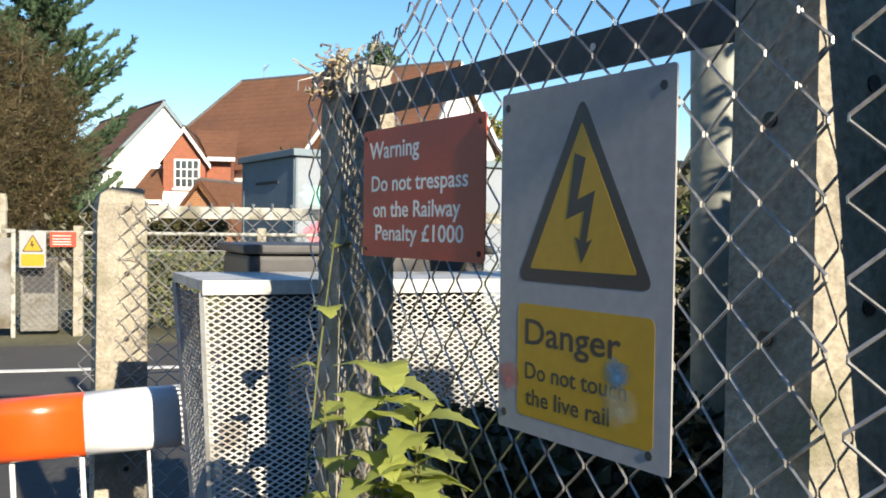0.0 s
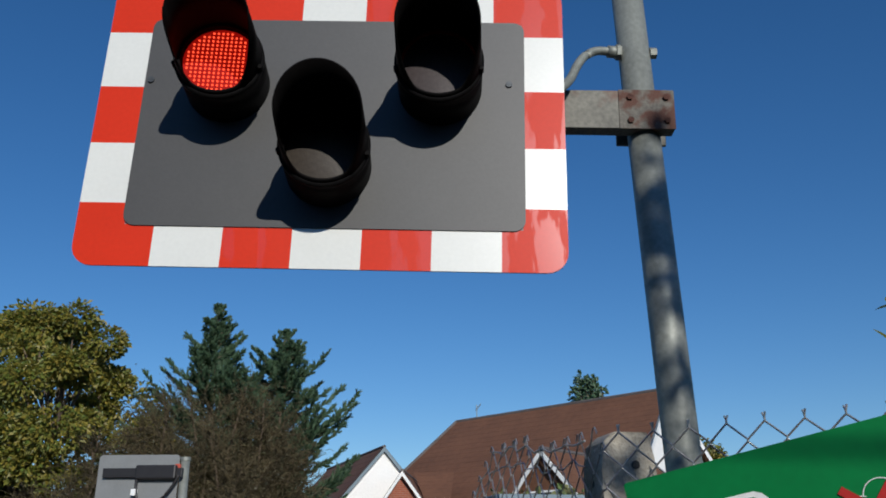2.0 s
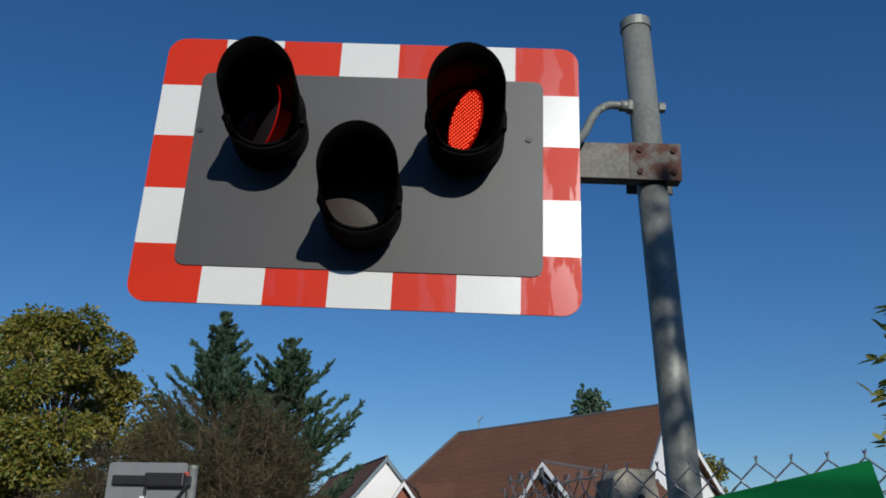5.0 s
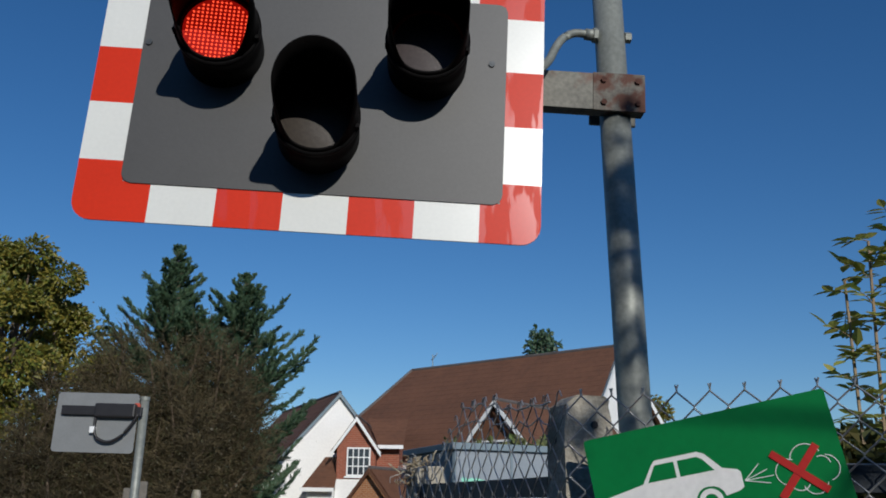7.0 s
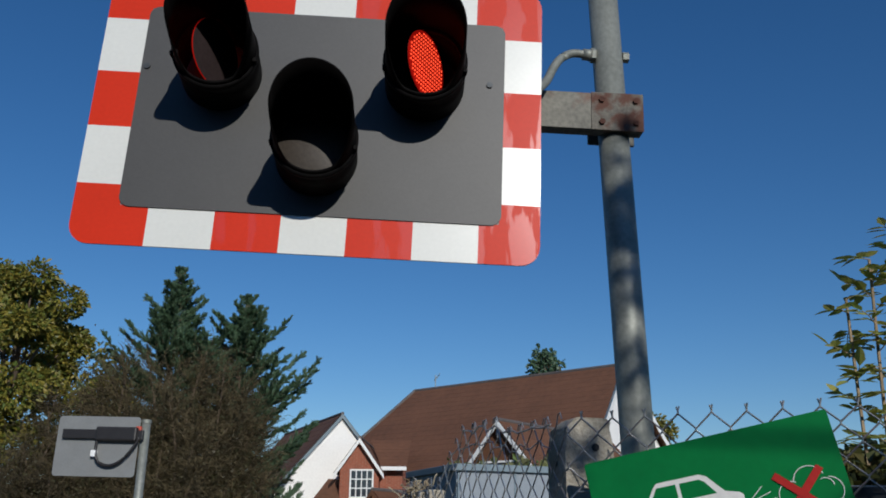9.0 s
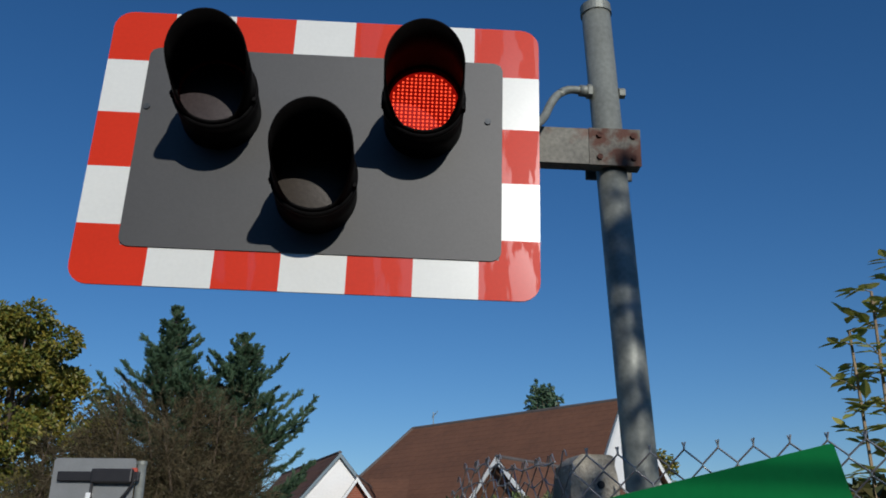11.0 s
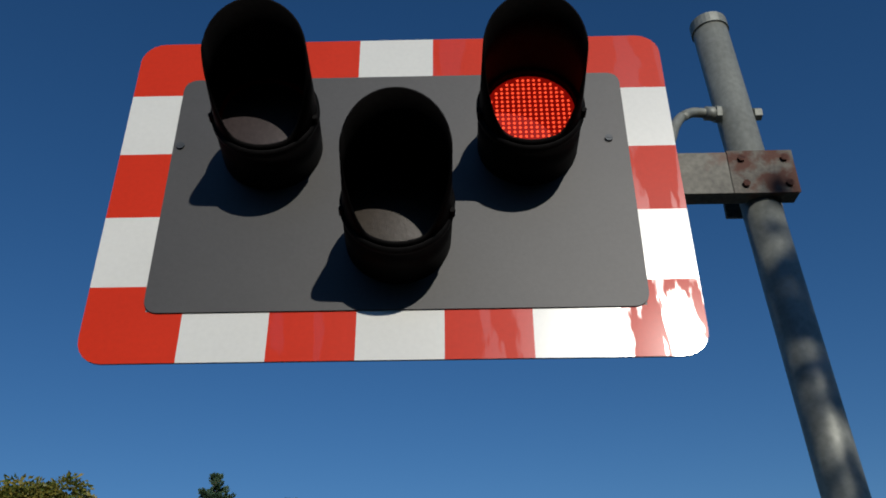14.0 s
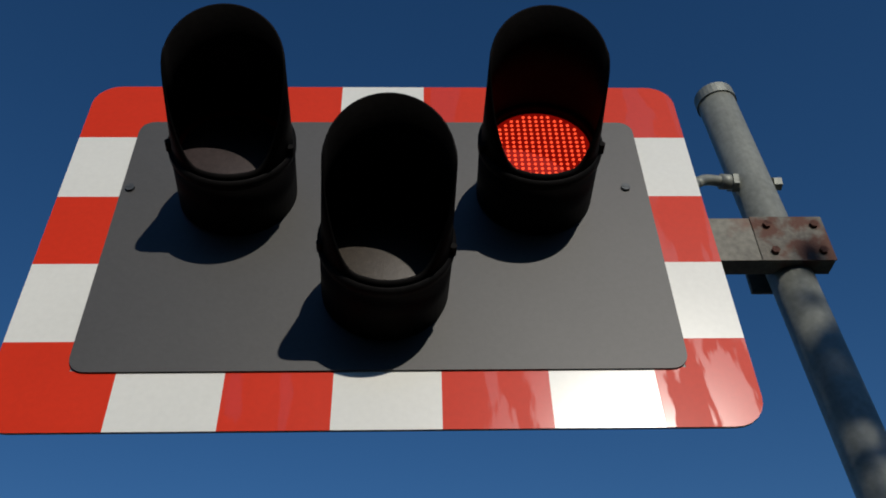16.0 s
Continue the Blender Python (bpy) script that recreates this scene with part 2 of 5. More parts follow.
M_TRIM = mat("white_painted_trim", (0.78, 0.78, 0.76), 0.5, 0, 0.05, 2, 30)
M_GLASS_DARK = mat("dark_window_glass", (0.03, 0.035, 0.045), 0.05, 0, 0.1, 2, 20, 0, 0.8)
M_WOOD = mat("grey_weathered_timber", (0.15, 0.135, 0.115), 0.9, 0, 0.3, 6, 60, 0.3)
M_BARK = mat("brown_bark", (0.13, 0.095, 0.065), 0.95, 0, 0.35, 5, 40, 0.5)
M_BARK_PALE = mat("pale_brown_stem", (0.27, 0.20, 0.12), 0.8, 0, 0.3, 20, 90, 0.2)
M_TWIG = mat("bare_brown_twigs", (0.082, 0.062, 0.028), 0.9, 0, 0.35, 2, 20, 0, random_tone=0.75)
M_LEAF = leaf_mat("green_yellowing_leaf", (0.092, 0.135, 0.022), (0.28, 0.22, 0.035), 0.25)
M_CONIFER = leaf_mat("dark_conifer_spray", (0.042, 0.090, 0.048), (0.095, 0.150, 0.080), 0.15)
M_BROWNLEAF = leaf_mat("brown_dry_leaf", (0.070, 0.055, 0.022), (0.055, 0.060, 0.020), 0.2)
M_WEED = leaf_mat("bright_weed_leaf", (0.15, 0.28, 0.04), (0.40, 0.42, 0.12), 0.45)
M_SHRUB = leaf_mat("green_hedge_leaf", (0.12, 0.17, 0.05), (0.26, 0.24, 0.11), 0.3)
M_IVY = leaf_mat("rusty_ivy_leaf", (0.06, 0.085, 0.024), (0.15, 0.125, 0.04), 0.3)
# Bramble leaves coloured darker to carry the shade they grow in.
M_BRAMBLE = leaf_mat("shaded_bramble_leaf", (0.05, 0.065, 0.03), (0.085, 0.075, 0.045), 0.15)
M_SAPLING = leaf_mat("pale_sapling_leaf", (0.24, 0.32, 0.07), (0.50, 0.46, 0.12), 0.4)
M_STRAW = leaf_mat("dead_straw_stem", (0.46, 0.41, 0.29), (0.26, 0.18, 0.10), 0.2)


# ---- mesh helpers ----
def thing(name, m, label, category, group="", kind=""):
    ob = new(name)
    ob.empty_display_size = 0.1
    ob.matrix_basis = m
    return tagged(ob, label, category, group, kind)


def part(name, bm, material, parent=None, label="", m=None, smooth=False):
    me = bpy.data.meshes.new(name)
    bm.to_mesh(me)
    bm.free()
    for f in me.polygons:
        f.use_smooth = smooth
    for x in (material if isinstance(material, (list, tuple)) else [material]):
        me.materials.append(x)
    ob = new(name, me)
    ob.parent = parent
    if m is not None:
        ob.matrix_basis = m
    return tagged(ob, label)


def raw(name, verts, faces, material, parent=None, label="", smooth=False):
    me = bpy.data.meshes.new(name)
    me.from_pydata([tuple(v) for v in verts], [], faces)
    if smooth:
        for f in me.polygons:
            f.use_smooth = True
    me.materials.append(material)
    ob = new(name, me)
    ob.parent = parent
    return tagged(ob, label)


def box(bm, x0, x1, y0, y1, z0, z1, bevel=0.0, index=0):
    made = bmesh.ops.create_cube(bm, size=1.0, matrix=Matrix.Translation(((x0 + x1) / 2, (y0 + y1) / 2, (z0 + z1) / 2)) @ Matrix.Diagonal((x1 - x0, y1 - y0, z1 - z0, 1)))
    vs = made["verts"]
    if bevel:
        es = list({e for v in vs for e in v.link_edges})
        bmesh.ops.bevel(bm, geom=es, offset=bevel, segments=2, affect="EDGES", profile=0.5)
    return bm


def boxed(*args, **kw):
    return box(bmesh.new(), *args, **kw)


def tube(bm, points, r, sides=10, taper=None, caps=True):
    """A round bar along a polyline."""
    pts = [Vector(p) for p in points]
    rings = []
    for i, p in enumerate(pts):
        d = (pts[min(i + 1, len(pts) - 1)] - pts[max(i - 1, 0)]).normalized()
        a = d.orthogonal().normalized() if abs(d.z) < 0.9 else Vector((1, 0, 0))
        a = (a - d * a.dot(d)).normalized()
        b = d.cross(a)
        rr = r if taper is None else r + (taper - r) * i / max(1, len(pts) - 1)
        rings.append([bm.verts.new(p + (a * math.cos(k * 2 * math.pi / sides) + b * math.sin(k * 2 * math.pi / sides)) * rr) for k in range(sides)])
    for q, w in zip(rings, rings[1:]):
        for k in range(sides):
            bm.faces.new((q[k], q[(k + 1) % sides], w[(k + 1) % sides], w[k]))
    if caps:
        bm.faces.new(rings[0][::-1])
        bm.faces.new(rings[-1])
    return bm


def tubed(points, r, sides=10, taper=None):
    return tube(bmesh.new(), points, r, sides, taper)


def smooth(points, steps=6):
    """A soft curve through the points."""
    p = [Vector(q) for q in points]
    p = [p[0] * 2 - p[1], *p, p[-1] * 2 - p[-2]]
    out = []
    for a, b, c, d in zip(p, p[1:], p[2:], p[3:]):
        for k in range(steps):
            t = k / steps
            out.append(0.5 * (2 * b + (c - a) * t + (2 * a - 5 * b + 4 * c - d) * t * t + (3 * b - a - 3 * c + d) * t ** 3))
    return out + [p[-2]]


def slab(bm, outline, z0, z1):
    """A plate with the outline, given in the xy plane, from z0 to z1."""
    lo = [bm.verts.new((x, y, z0)) for x, y in outline]
    hi = [bm.verts.new((x, y, z1)) for x, y in outline]
    bm.faces.new(hi)
    bm.faces.new(lo[::-1])
    n = len(outline)
    for i in range(n):
        bm.faces.new((lo[i], lo[(i + 1) % n], hi[(i + 1) % n], hi[i]))
    return bm


def slabbed(outline, z0, z1):
    return slab(bmesh.new(), outline, z0, z1)


def rounded(x0, x1, y0, y1, r, corners=(1, 1, 1, 1), steps=6):
    """The outline of a rectangle; corners bl, br, tr, tl are rounded where marked."""
    out = []
    for (cx, cy, a), on in zip(((x0 + r, y0 + r, 180), (x1 - r, y0 + r, 270), (x1 - r, y1 - r, 0), (x0 + r, y1 - r, 90)), corners):
        if on:
            out += [(cx + r * math.cos(radians(a + 90 * k / steps)), cy + r * math.sin(radians(a + 90 * k / steps))) for k in range(steps + 1)]
        else:
            out.append((x0 if cx < (x0 + x1) / 2 else x1, y0 if cy < (y0 + y1) / 2 else y1))
    return out


def disc(cx, cy, r, n=32, a0=0, a1=360):
    return [(cx + r * math.cos(radians(a0 + (a1 - a0) * k / n)), cy + r * math.sin(radians(a0 + (a1 - a0) * k / n))) for k in range(n if a1 - a0 == 360 else n + 1)]


def ring(bm, cx, cy, r0, r1, z0, z1, n=40):
    a, b = disc(cx, cy, r0, n), disc(cx, cy, r1, n)
    vs = [[bm.verts.new((*p, z)) for p in c] for c, z in ((a, z1), (b, z1), (b, z0), (a, z0))]
    for q, w in zip(vs, vs[1:] + vs[:1]):
        for k in range(n):
            bm.faces.new((q[k], w[k], w[(k + 1) % n], q[(k + 1) % n]))
    return bm


def words(name, body, x, y, height, width, material, parent, z=0.0, label=""):
    """Raised lettering with cap height and overall width, from x rightwards on the baseline y."""
    cu = bpy.data.curves.new(name, "FONT")
    cu.body, cu.size, cu.extrude, cu.resolution_u, cu.offset = body, 1.0, 0.0, 3, 0.012
    tmp = bpy.data.objects.new(name, cu)
    scene.collection.objects.link(tmp)
    dg = bpy.context.evaluated_depsgraph_get()
    me = bpy.data.meshes.new_from_object(tmp.evaluated_get(dg))
    bpy.data.objects.remove(tmp)
    co = np.empty(len(me.vertices) * 3)
    me.vertices.foreach_get("co", co)
    co = co.reshape(-1, 3)
    caps = 0.70
    x0, x1 = co[:, 0].min(), co[:, 0].max()
    co[:, 0] = (co[:, 0] - x0) / (x1 - x0) * width
    co[:, 1] *= height / caps
    me.vertices.foreach_set("co", co.ravel())
    bm = bmesh.new()
    bm.from_mesh(me)
    bpy.data.meshes.remove(me)
    got = bmesh.ops.extrude_face_region(bm, geom=bm.faces[:])
    bmesh.ops.translate(bm, verts=[v for v in got["geom"] if isinstance(v, bmesh.types.BMVert)], vec=(0, 0, 0.00015))
    return part(name, bm, material, parent, label, pose(x, y, z))


def frame_of(origin, right, up):
    """A pose with x to the right, y up and z towards the viewer."""
    r = Vector(right).normalized()
    n = r.cross(Vector(up)).normalized()
    u = n.cross(r)
    return Matrix.Translation(origin) @ Matrix((r, u, n)).transposed().to_4x4()


# ---- ground ----
bm = bmesh.new()
bmesh.ops.create_grid(bm, x_segments=40, y_segments=40, size=400)
tagged(part("ground", bm, M_GRASS_GROUND), "rough earth and grass verge reaching the horizon", "ground", kind="structure")
tagged(part("road", boxed(-60, 60, 2.9, 11.2, -0.2, 0.012), M_ASPHALT), "worn dark asphalt of the crossing roadway", "road", kind="structure")
tagged(part("pavement", boxed(-6, 3, -6, 2.9, -0.2, 0.06, bevel=0.01), M_ASPHALT), "worn asphalt footway beside the crossing fence", "pavement", kind="structure")
tagged(part("road_line", boxed(-60, 60, 9.2, 9.35, 0.0, 0.016), M_LINE), "worn white painted line on the asphalt", "road marking", kind="structure")

# Unseen wall added behind the viewpoint to block low sky light.
tagged(part("wall_south", boxed(-26, 26, -9.4, -9.0, -0.1, 4.9), M_BRICK), "unseen plain brick wall added to hold back low sky light", "wall", kind="structure")

# ---- level crossing signal ----
YAW, ROLL = radians(-2.0), radians(-2.1)
EX = Vector((math.cos(YAW) * math.cos(ROLL), math.sin(YAW) * math.cos(ROLL), math.sin(ROLL)))
BOARD = frame_of((0.0054, 1.086, 2.289), EX, (0, 0.0128, 1))
HW, HH, PITCH = 0.629, 0.853, 0.1777
U = [-HW] + [-0.427 + PITCH * k for k in range(6)] + [HW]
V = [0.0, 0.172, 0.344, 0.515, 0.687, HH]
BW = 0.113

LENS_R, LENS_W, RIM = 0.095, 0.124, 0.14


def hood_length(a):
    """How far the visor reaches forward at the angle a from its top."""
    a = abs(a)
    if a < 75:
        return 0.222 - 0.037 * (a / 75) ** 2
    if a < 150:
        k = (a - 75) / 75
        return 0.185 - 0.173 * (k * k * (3 - 2 * k))
    return 0.012


def lamp(parent, u, v, aim):
    housing = bmesh.new()
    ring(housing, 0, 0, 0.099, 0.112, 0.008, RIM + 0.004, 48)
    ring(housing, 0, 0, 0.098, 0.115, RIM - 0.012, RIM + 0.005, 48)
    body = part("lamp_housing", housing, M_BLACK, parent, "black round lamp housing", pose(u, v, 0, 0, aim, 0), True)
    bm = bmesh.new()
    n = 72
    rows = []
    for r in (0.109, 0.105):
        a_ring, b_ring = [], []
        for k in range(n):
            a = 360 * k / n - 180
            d = (math.sin(radians(a)), math.cos(radians(a)))
            flare = 0.95 + 0.01 * math.cos(radians(a))
            a_ring.append(bm.verts.new((d[0] * r, d[1] * r, RIM + 0.002)))
            b_ring.append(bm.verts.new((d[0] * r * flare, d[1] * r * flare, RIM + 0.002 + hood_length(a))))
        rows.append((a_ring, b_ring))
    (oa, ob_), (ia, ib) = rows
    for k in range(n):
        j = (k + 1) % n
        bm.faces.new((oa[k], oa[j], ob_[j], ob_[k]))
        bm.faces.new((ib[k], ib[j], ia[j], ia[k]))
        bm.faces.new((ob_[k], ob_[j], ib[j], ib[k]))
        bm.faces.new((oa[j], oa[k], ia[k], ia[j]))
    part("hood", bm, M_BLACK, body, "long black cutaway visor", None, True)
    for a in (-105, 105):
        part("hood_screw", slabbed(disc(0.112 * math.sin(radians(a)), 0.112 * math.cos(radians(a)), 0.006, 10), RIM, RIM + 0.022), M_BLACK, body)
    return body


def unlit(bm, z0, z1):
    """A shallow domed lens with a ribbed face."""
    n, rings = 36, 5
    prev = None
    top = bm.verts.new((0, 0, z1))
    for i in range(1, rings + 1):
        r = LENS_R * i / rings
        cur = [bm.verts.new((*p, z1 + (z0 - z1) * (i / rings) ** 2)) for p in disc(0, 0, r, n)]
        for k in range(n):
            j = (k + 1) % n
            if prev is None:
                bm.faces.new((top, cur[k], cur[j]))
            else:
                bm.faces.new((prev[k], cur[k], cur[j], prev[j]))
        prev = cur
    return bm


def red_light(parent):
    """A turning two-faced lens: lit diodes on one face, dull red glass on the other."""
    bm = bmesh.new()
    slab(bm, disc(0, 0, LENS_R, 40), 0.001, 0.004)
    for f in bm.faces:
        f.material_index = 0
    step = 0.0118
    for i in range(-8, 9):
        for j in range(-8, 9):
            x, y = i * step, j * step
            if x * x + y * y < (LENS_R - 0.006) ** 2:
                before = len(bm.faces)
                slab(bm, disc(x, y, 0.0030, 6), 0.004, 0.0056)
                bm.faces.ensure_lookup_table()
                for f in bm.faces[before:]:
                    f.material_index = 1
    return part("light_face", bm, [M_LED, M_DOT], parent, "round red light of bright diode dots", pose(0, 0, LENS_W))


signal = thing("crossing_signal", BOARD, "level crossing signal with red and white chequered border, three hooded lamps", "traffic signal")
part("backplate", slabbed(rounded(-HW, HW, 0, HH, 0.055), -0.006, -0.001), M_BACK, signal, "grey metal back plate")
for row, (y0, y1) in enumerate(((0, BW), (HH - BW - 0.013, HH))):
    for k in range(7):
        x0, x1 = U[k] - (0.024 if row and k else 0), U[k + 1] - (0.024 if row and k < 6 else 0)
        m = M_RED if k % 2 == 0 else M_WHITE
        corner = (k == 0 and row == 0, k == 6 and row == 0, k == 6 and row == 1, k == 0 and row == 1)
        part("border_block", slabbed(rounded(x0, x1, y0, y1, 0.055, corner) if any(corner) else rounded(x0, x1, y0, y1, 0.01, (0, 0, 0, 0)), -0.001, 0.0), m, signal)
for side in (-1, 1):
    xs = (-HW, -HW + BW + 0.012) if side < 0 else (HW - BW, HW)
    ys = [BW, *V[1:5], HH - BW - 0.013]
    for k in range(5):
        m = M_RED if k % 2 == 0 else M_WHITE
        if ys[k + 1] - ys[k] > 0.004:
            part("border_block", slabbed(rounded(*xs, ys[k], ys[k + 1], 0.01, (0, 0, 0, 0)), -0.001, 0.0), m, signal)
part("centre_panel", slabbed(rounded(-HW + BW + 0.007, HW - BW + 0.006, BW - 0.004, HH - BW - 0.009, 0.03), 0.0, 0.004), M_PANEL, signal, "dark grey centre panel")
for u in (-0.492, 0.48):
    bm = slabbed(disc(u, 0.534, 0.009, 14), 0.004, 0.009)
    box(bm, u - 0.007, u + 0.007, 0.5325, 0.5355, 0.0085, 0.0095)
    part("panel_screw", bm, M_IRON, signal)
lamp_left = lamp(signal, -0.279, 0.517, 3.6)
lamp_right = lamp(signal, 0.295, 0.517, -0.3)
lamp_amber = lamp(signal, 0.0095, 0.277, 2.9)
part("lens", unlit(bmesh.new(), LENS_W - 0.003, LENS_W + 0.003), M_LENS_AMBER, lamp_amber, "dull unlit amber lens", None, True)
lights = []
for body in (lamp_left, lamp_right):
    face = red_light(body)
    bm = unlit(bmesh.new(), 0.0, 0.004)
    bmesh.ops.rotate(bm, verts=bm.verts, matrix=Matrix.Rotation(math.pi, 3, "Y"))
    part("unlit_lens", bm, M_LENS, face, "dull unlit red lens", None, True)
    lights.append(face)

# pole with its bracket and cable
def pole_at(z):
    return Vector((0.934 - 0.0176 * (z - 2.5), 1.325 + 0.0074 * (z - 2.5), z))


pole = thing("signal_pole", Matrix(), "stained galvanised steel pole carrying the signal", "pole")
part("shaft", tubed([pole_at(0.0), pole_at(1.0), pole_at(2.0), pole_at(3.395)], 0.048, 28), M_STEEL, pole, "", None, True)
part("cap", tubed([pole_at(3.366), pole_at(3.40)], 0.0525, 28, 0.0515), M_STEEL, pole)
part("base_collar", tubed([pole_at(0.0), pole_at(0.12)], 0.075, 28), M_STEEL, pole, "", None, True)
BR = frame_of(pole_at(2.835) + Vector((0.004, -0.061, 0)), EX, (0, 0, 1))
bracket = thing("mounting_bracket", BR, "rust-stained galvanised bracket clamping the signal to its pole", "bracket")
bm = boxed(-0.62, 0.075, -0.062, 0.062, -0.004, 0.003, bevel=0.0015)
box(bm, -0.62, 0.075, 0.055, 0.062, -0.045, -0.003)
box(bm, -0.62, 0.075, -0.062, -0.055, -0.045, -0.003)
part("channel", bm, M_RUSTY, bracket, "galvanised channel with rust round its bolts")
part("clamp_plate", boxed(-0.086, 0.077, -0.064, 0.064, 0.0034, 0.0060, bevel=0.001), M_RUSTED_END, bracket, "clamp plate with rust running from its bolts")
for x in (-0.053, 0.053):
    for y in (-0.038, 0.038):
        part("bolt", slabbed(disc(x, y, 0.010, 6), 0.006, 0.0135), M_RUST, bracket, "rusted hexagon bolt")
for x in (-0.50, -0.34):
    part("spacer", boxed(x, x + 0.05, -0.05, 0.05, 0.003, 0.195, bevel=0.003), M_RUSTY, bracket)
part("rear_clamp", boxed(-0.075, 0.075, -0.06, 0.06, -0.122, -0.110, bevel=0.003), M_RUSTY, bracket)
cable = thing("cable_conduit", Matrix(), "bent steel conduit running from the pole to the signal", "conduit")
pz = pole_at(3.06)
pts = [pz + Vector(q) for q in ((-0.045, -0.015, 0), (-0.085, -0.018, 0.002), (-0.125, -0.028, -0.004), (-0.165, -0.045, -0.035), (-0.195, -0.07, -0.085), (-0.225, -0.105, -0.15), (-0.28, -0.17, -0.23))]
part("conduit", tubed(smooth(pts), 0.0135, 12), M_STEEL, cable, "", None, True)
part("coupling", tubed([pz + Vector((-0.05, -0.015, 0)), pz + Vector((-0.085, -0.018, 0.001))], 0.019, 12), M_STEEL, cable, "", None, True)
part("nut", tubed([pz + Vector((-0.046, -0.014, 0)), pz + Vector((-0.060, -0.015, 0))], 0.025, 6), M_STEEL, cable)
part("nut", tubed([pz + Vector((0.046, -0.01, 0.0)), pz + Vector((0.066, -0.01, 0.0))], 0.018, 6), M_STEEL, cable)


# ---- concrete fence posts ----
def concrete_post(x, y, yaw, w, d, h, seed, label):
    rnd = random.Random(seed)
    ob = thing("concrete_post", pose(x, y, 0, 0, 0, yaw), label, "fence post", "concrete fence posts")
    bm = bmesh.new()
    levels = [0.0, h * 0.25, h * 0.5, h * 0.75, h - 0.075, h - 0.045, h - 0.02, h - 0.006, h]
    prev = None
    for z in levels:
        s = 1.18 - 0.18 * z / h
        k = 1.0 if z <= h - 0.07 else (0.97, 0.90, 0.78, 0.60)[levels.index(z) - 5]
        cur = []
        for cx, cy in ((-1, -1), (-0.9, -1), (0.9, -1), (1, -0.9), (1, 0.9), (0.9, 1), (-0.9, 1), (-1, 0.9)):
            cur.append(bm.verts.new((cx * w / 2 * s * k + rnd.uniform(-0.0015, 0.0015) + (0.01 if k < 0.9 else 0), cy * d / 2 * s * (1 if k > 0.9 else 0.92) + rnd.uniform(-0.0015, 0.0015), z)))
        if prev:
            for i in range(8):
                bm.faces.new((prev[i], prev[(i + 1) % 8], cur[(i + 1) % 8], cur[i]))
        prev = cur
    bm.faces.new(prev)
    part("shaft", bm, M_CONCRETE, ob)
    for z in [h - 0.06 - 0.19 * k for k in range(5)]:
        s = 1.18 - 0.18 * z / h
        y = -d / 2 * s
        part("bolt_hole", tubed([(0.012, y - 0.0022, z), (0.012, y + 0.02, z)], 0.0078, 12), M_INK, ob, "dark bolt hole")
        x = -w / 2 * s
        part("bolt_hole", tubed([(x - 0.0022, 0.0, z - 0.03), (x + 0.02, 0.0, z - 0.03)], 0.007, 12), M_INK, ob, "dark bolt hole")
    return ob


FD = Vector((-0.305, 0.952, 0)).normalized()
FN = Vector((-0.952, -0.305, 0)).normalized()
P1 = Vector((0.618, 0.676, 0))
P2 = P1 + FD * 0.845
concrete_post(P1.x + 0.017, P1.y, 12, 0.108, 0.094, 1.815, 1, "square weathered concrete fence post, sunlit on one face")
concrete_post(P2.x, P2.y, 12, 0.095, 0.10, 1.705, 2, "mossy concrete fence post wrapped in loose wire")
concrete_post(-0.125, 2.78, 12, 0.135, 0.13, 1.545, 3, "pale lichened concrete fence post with bolt holes")


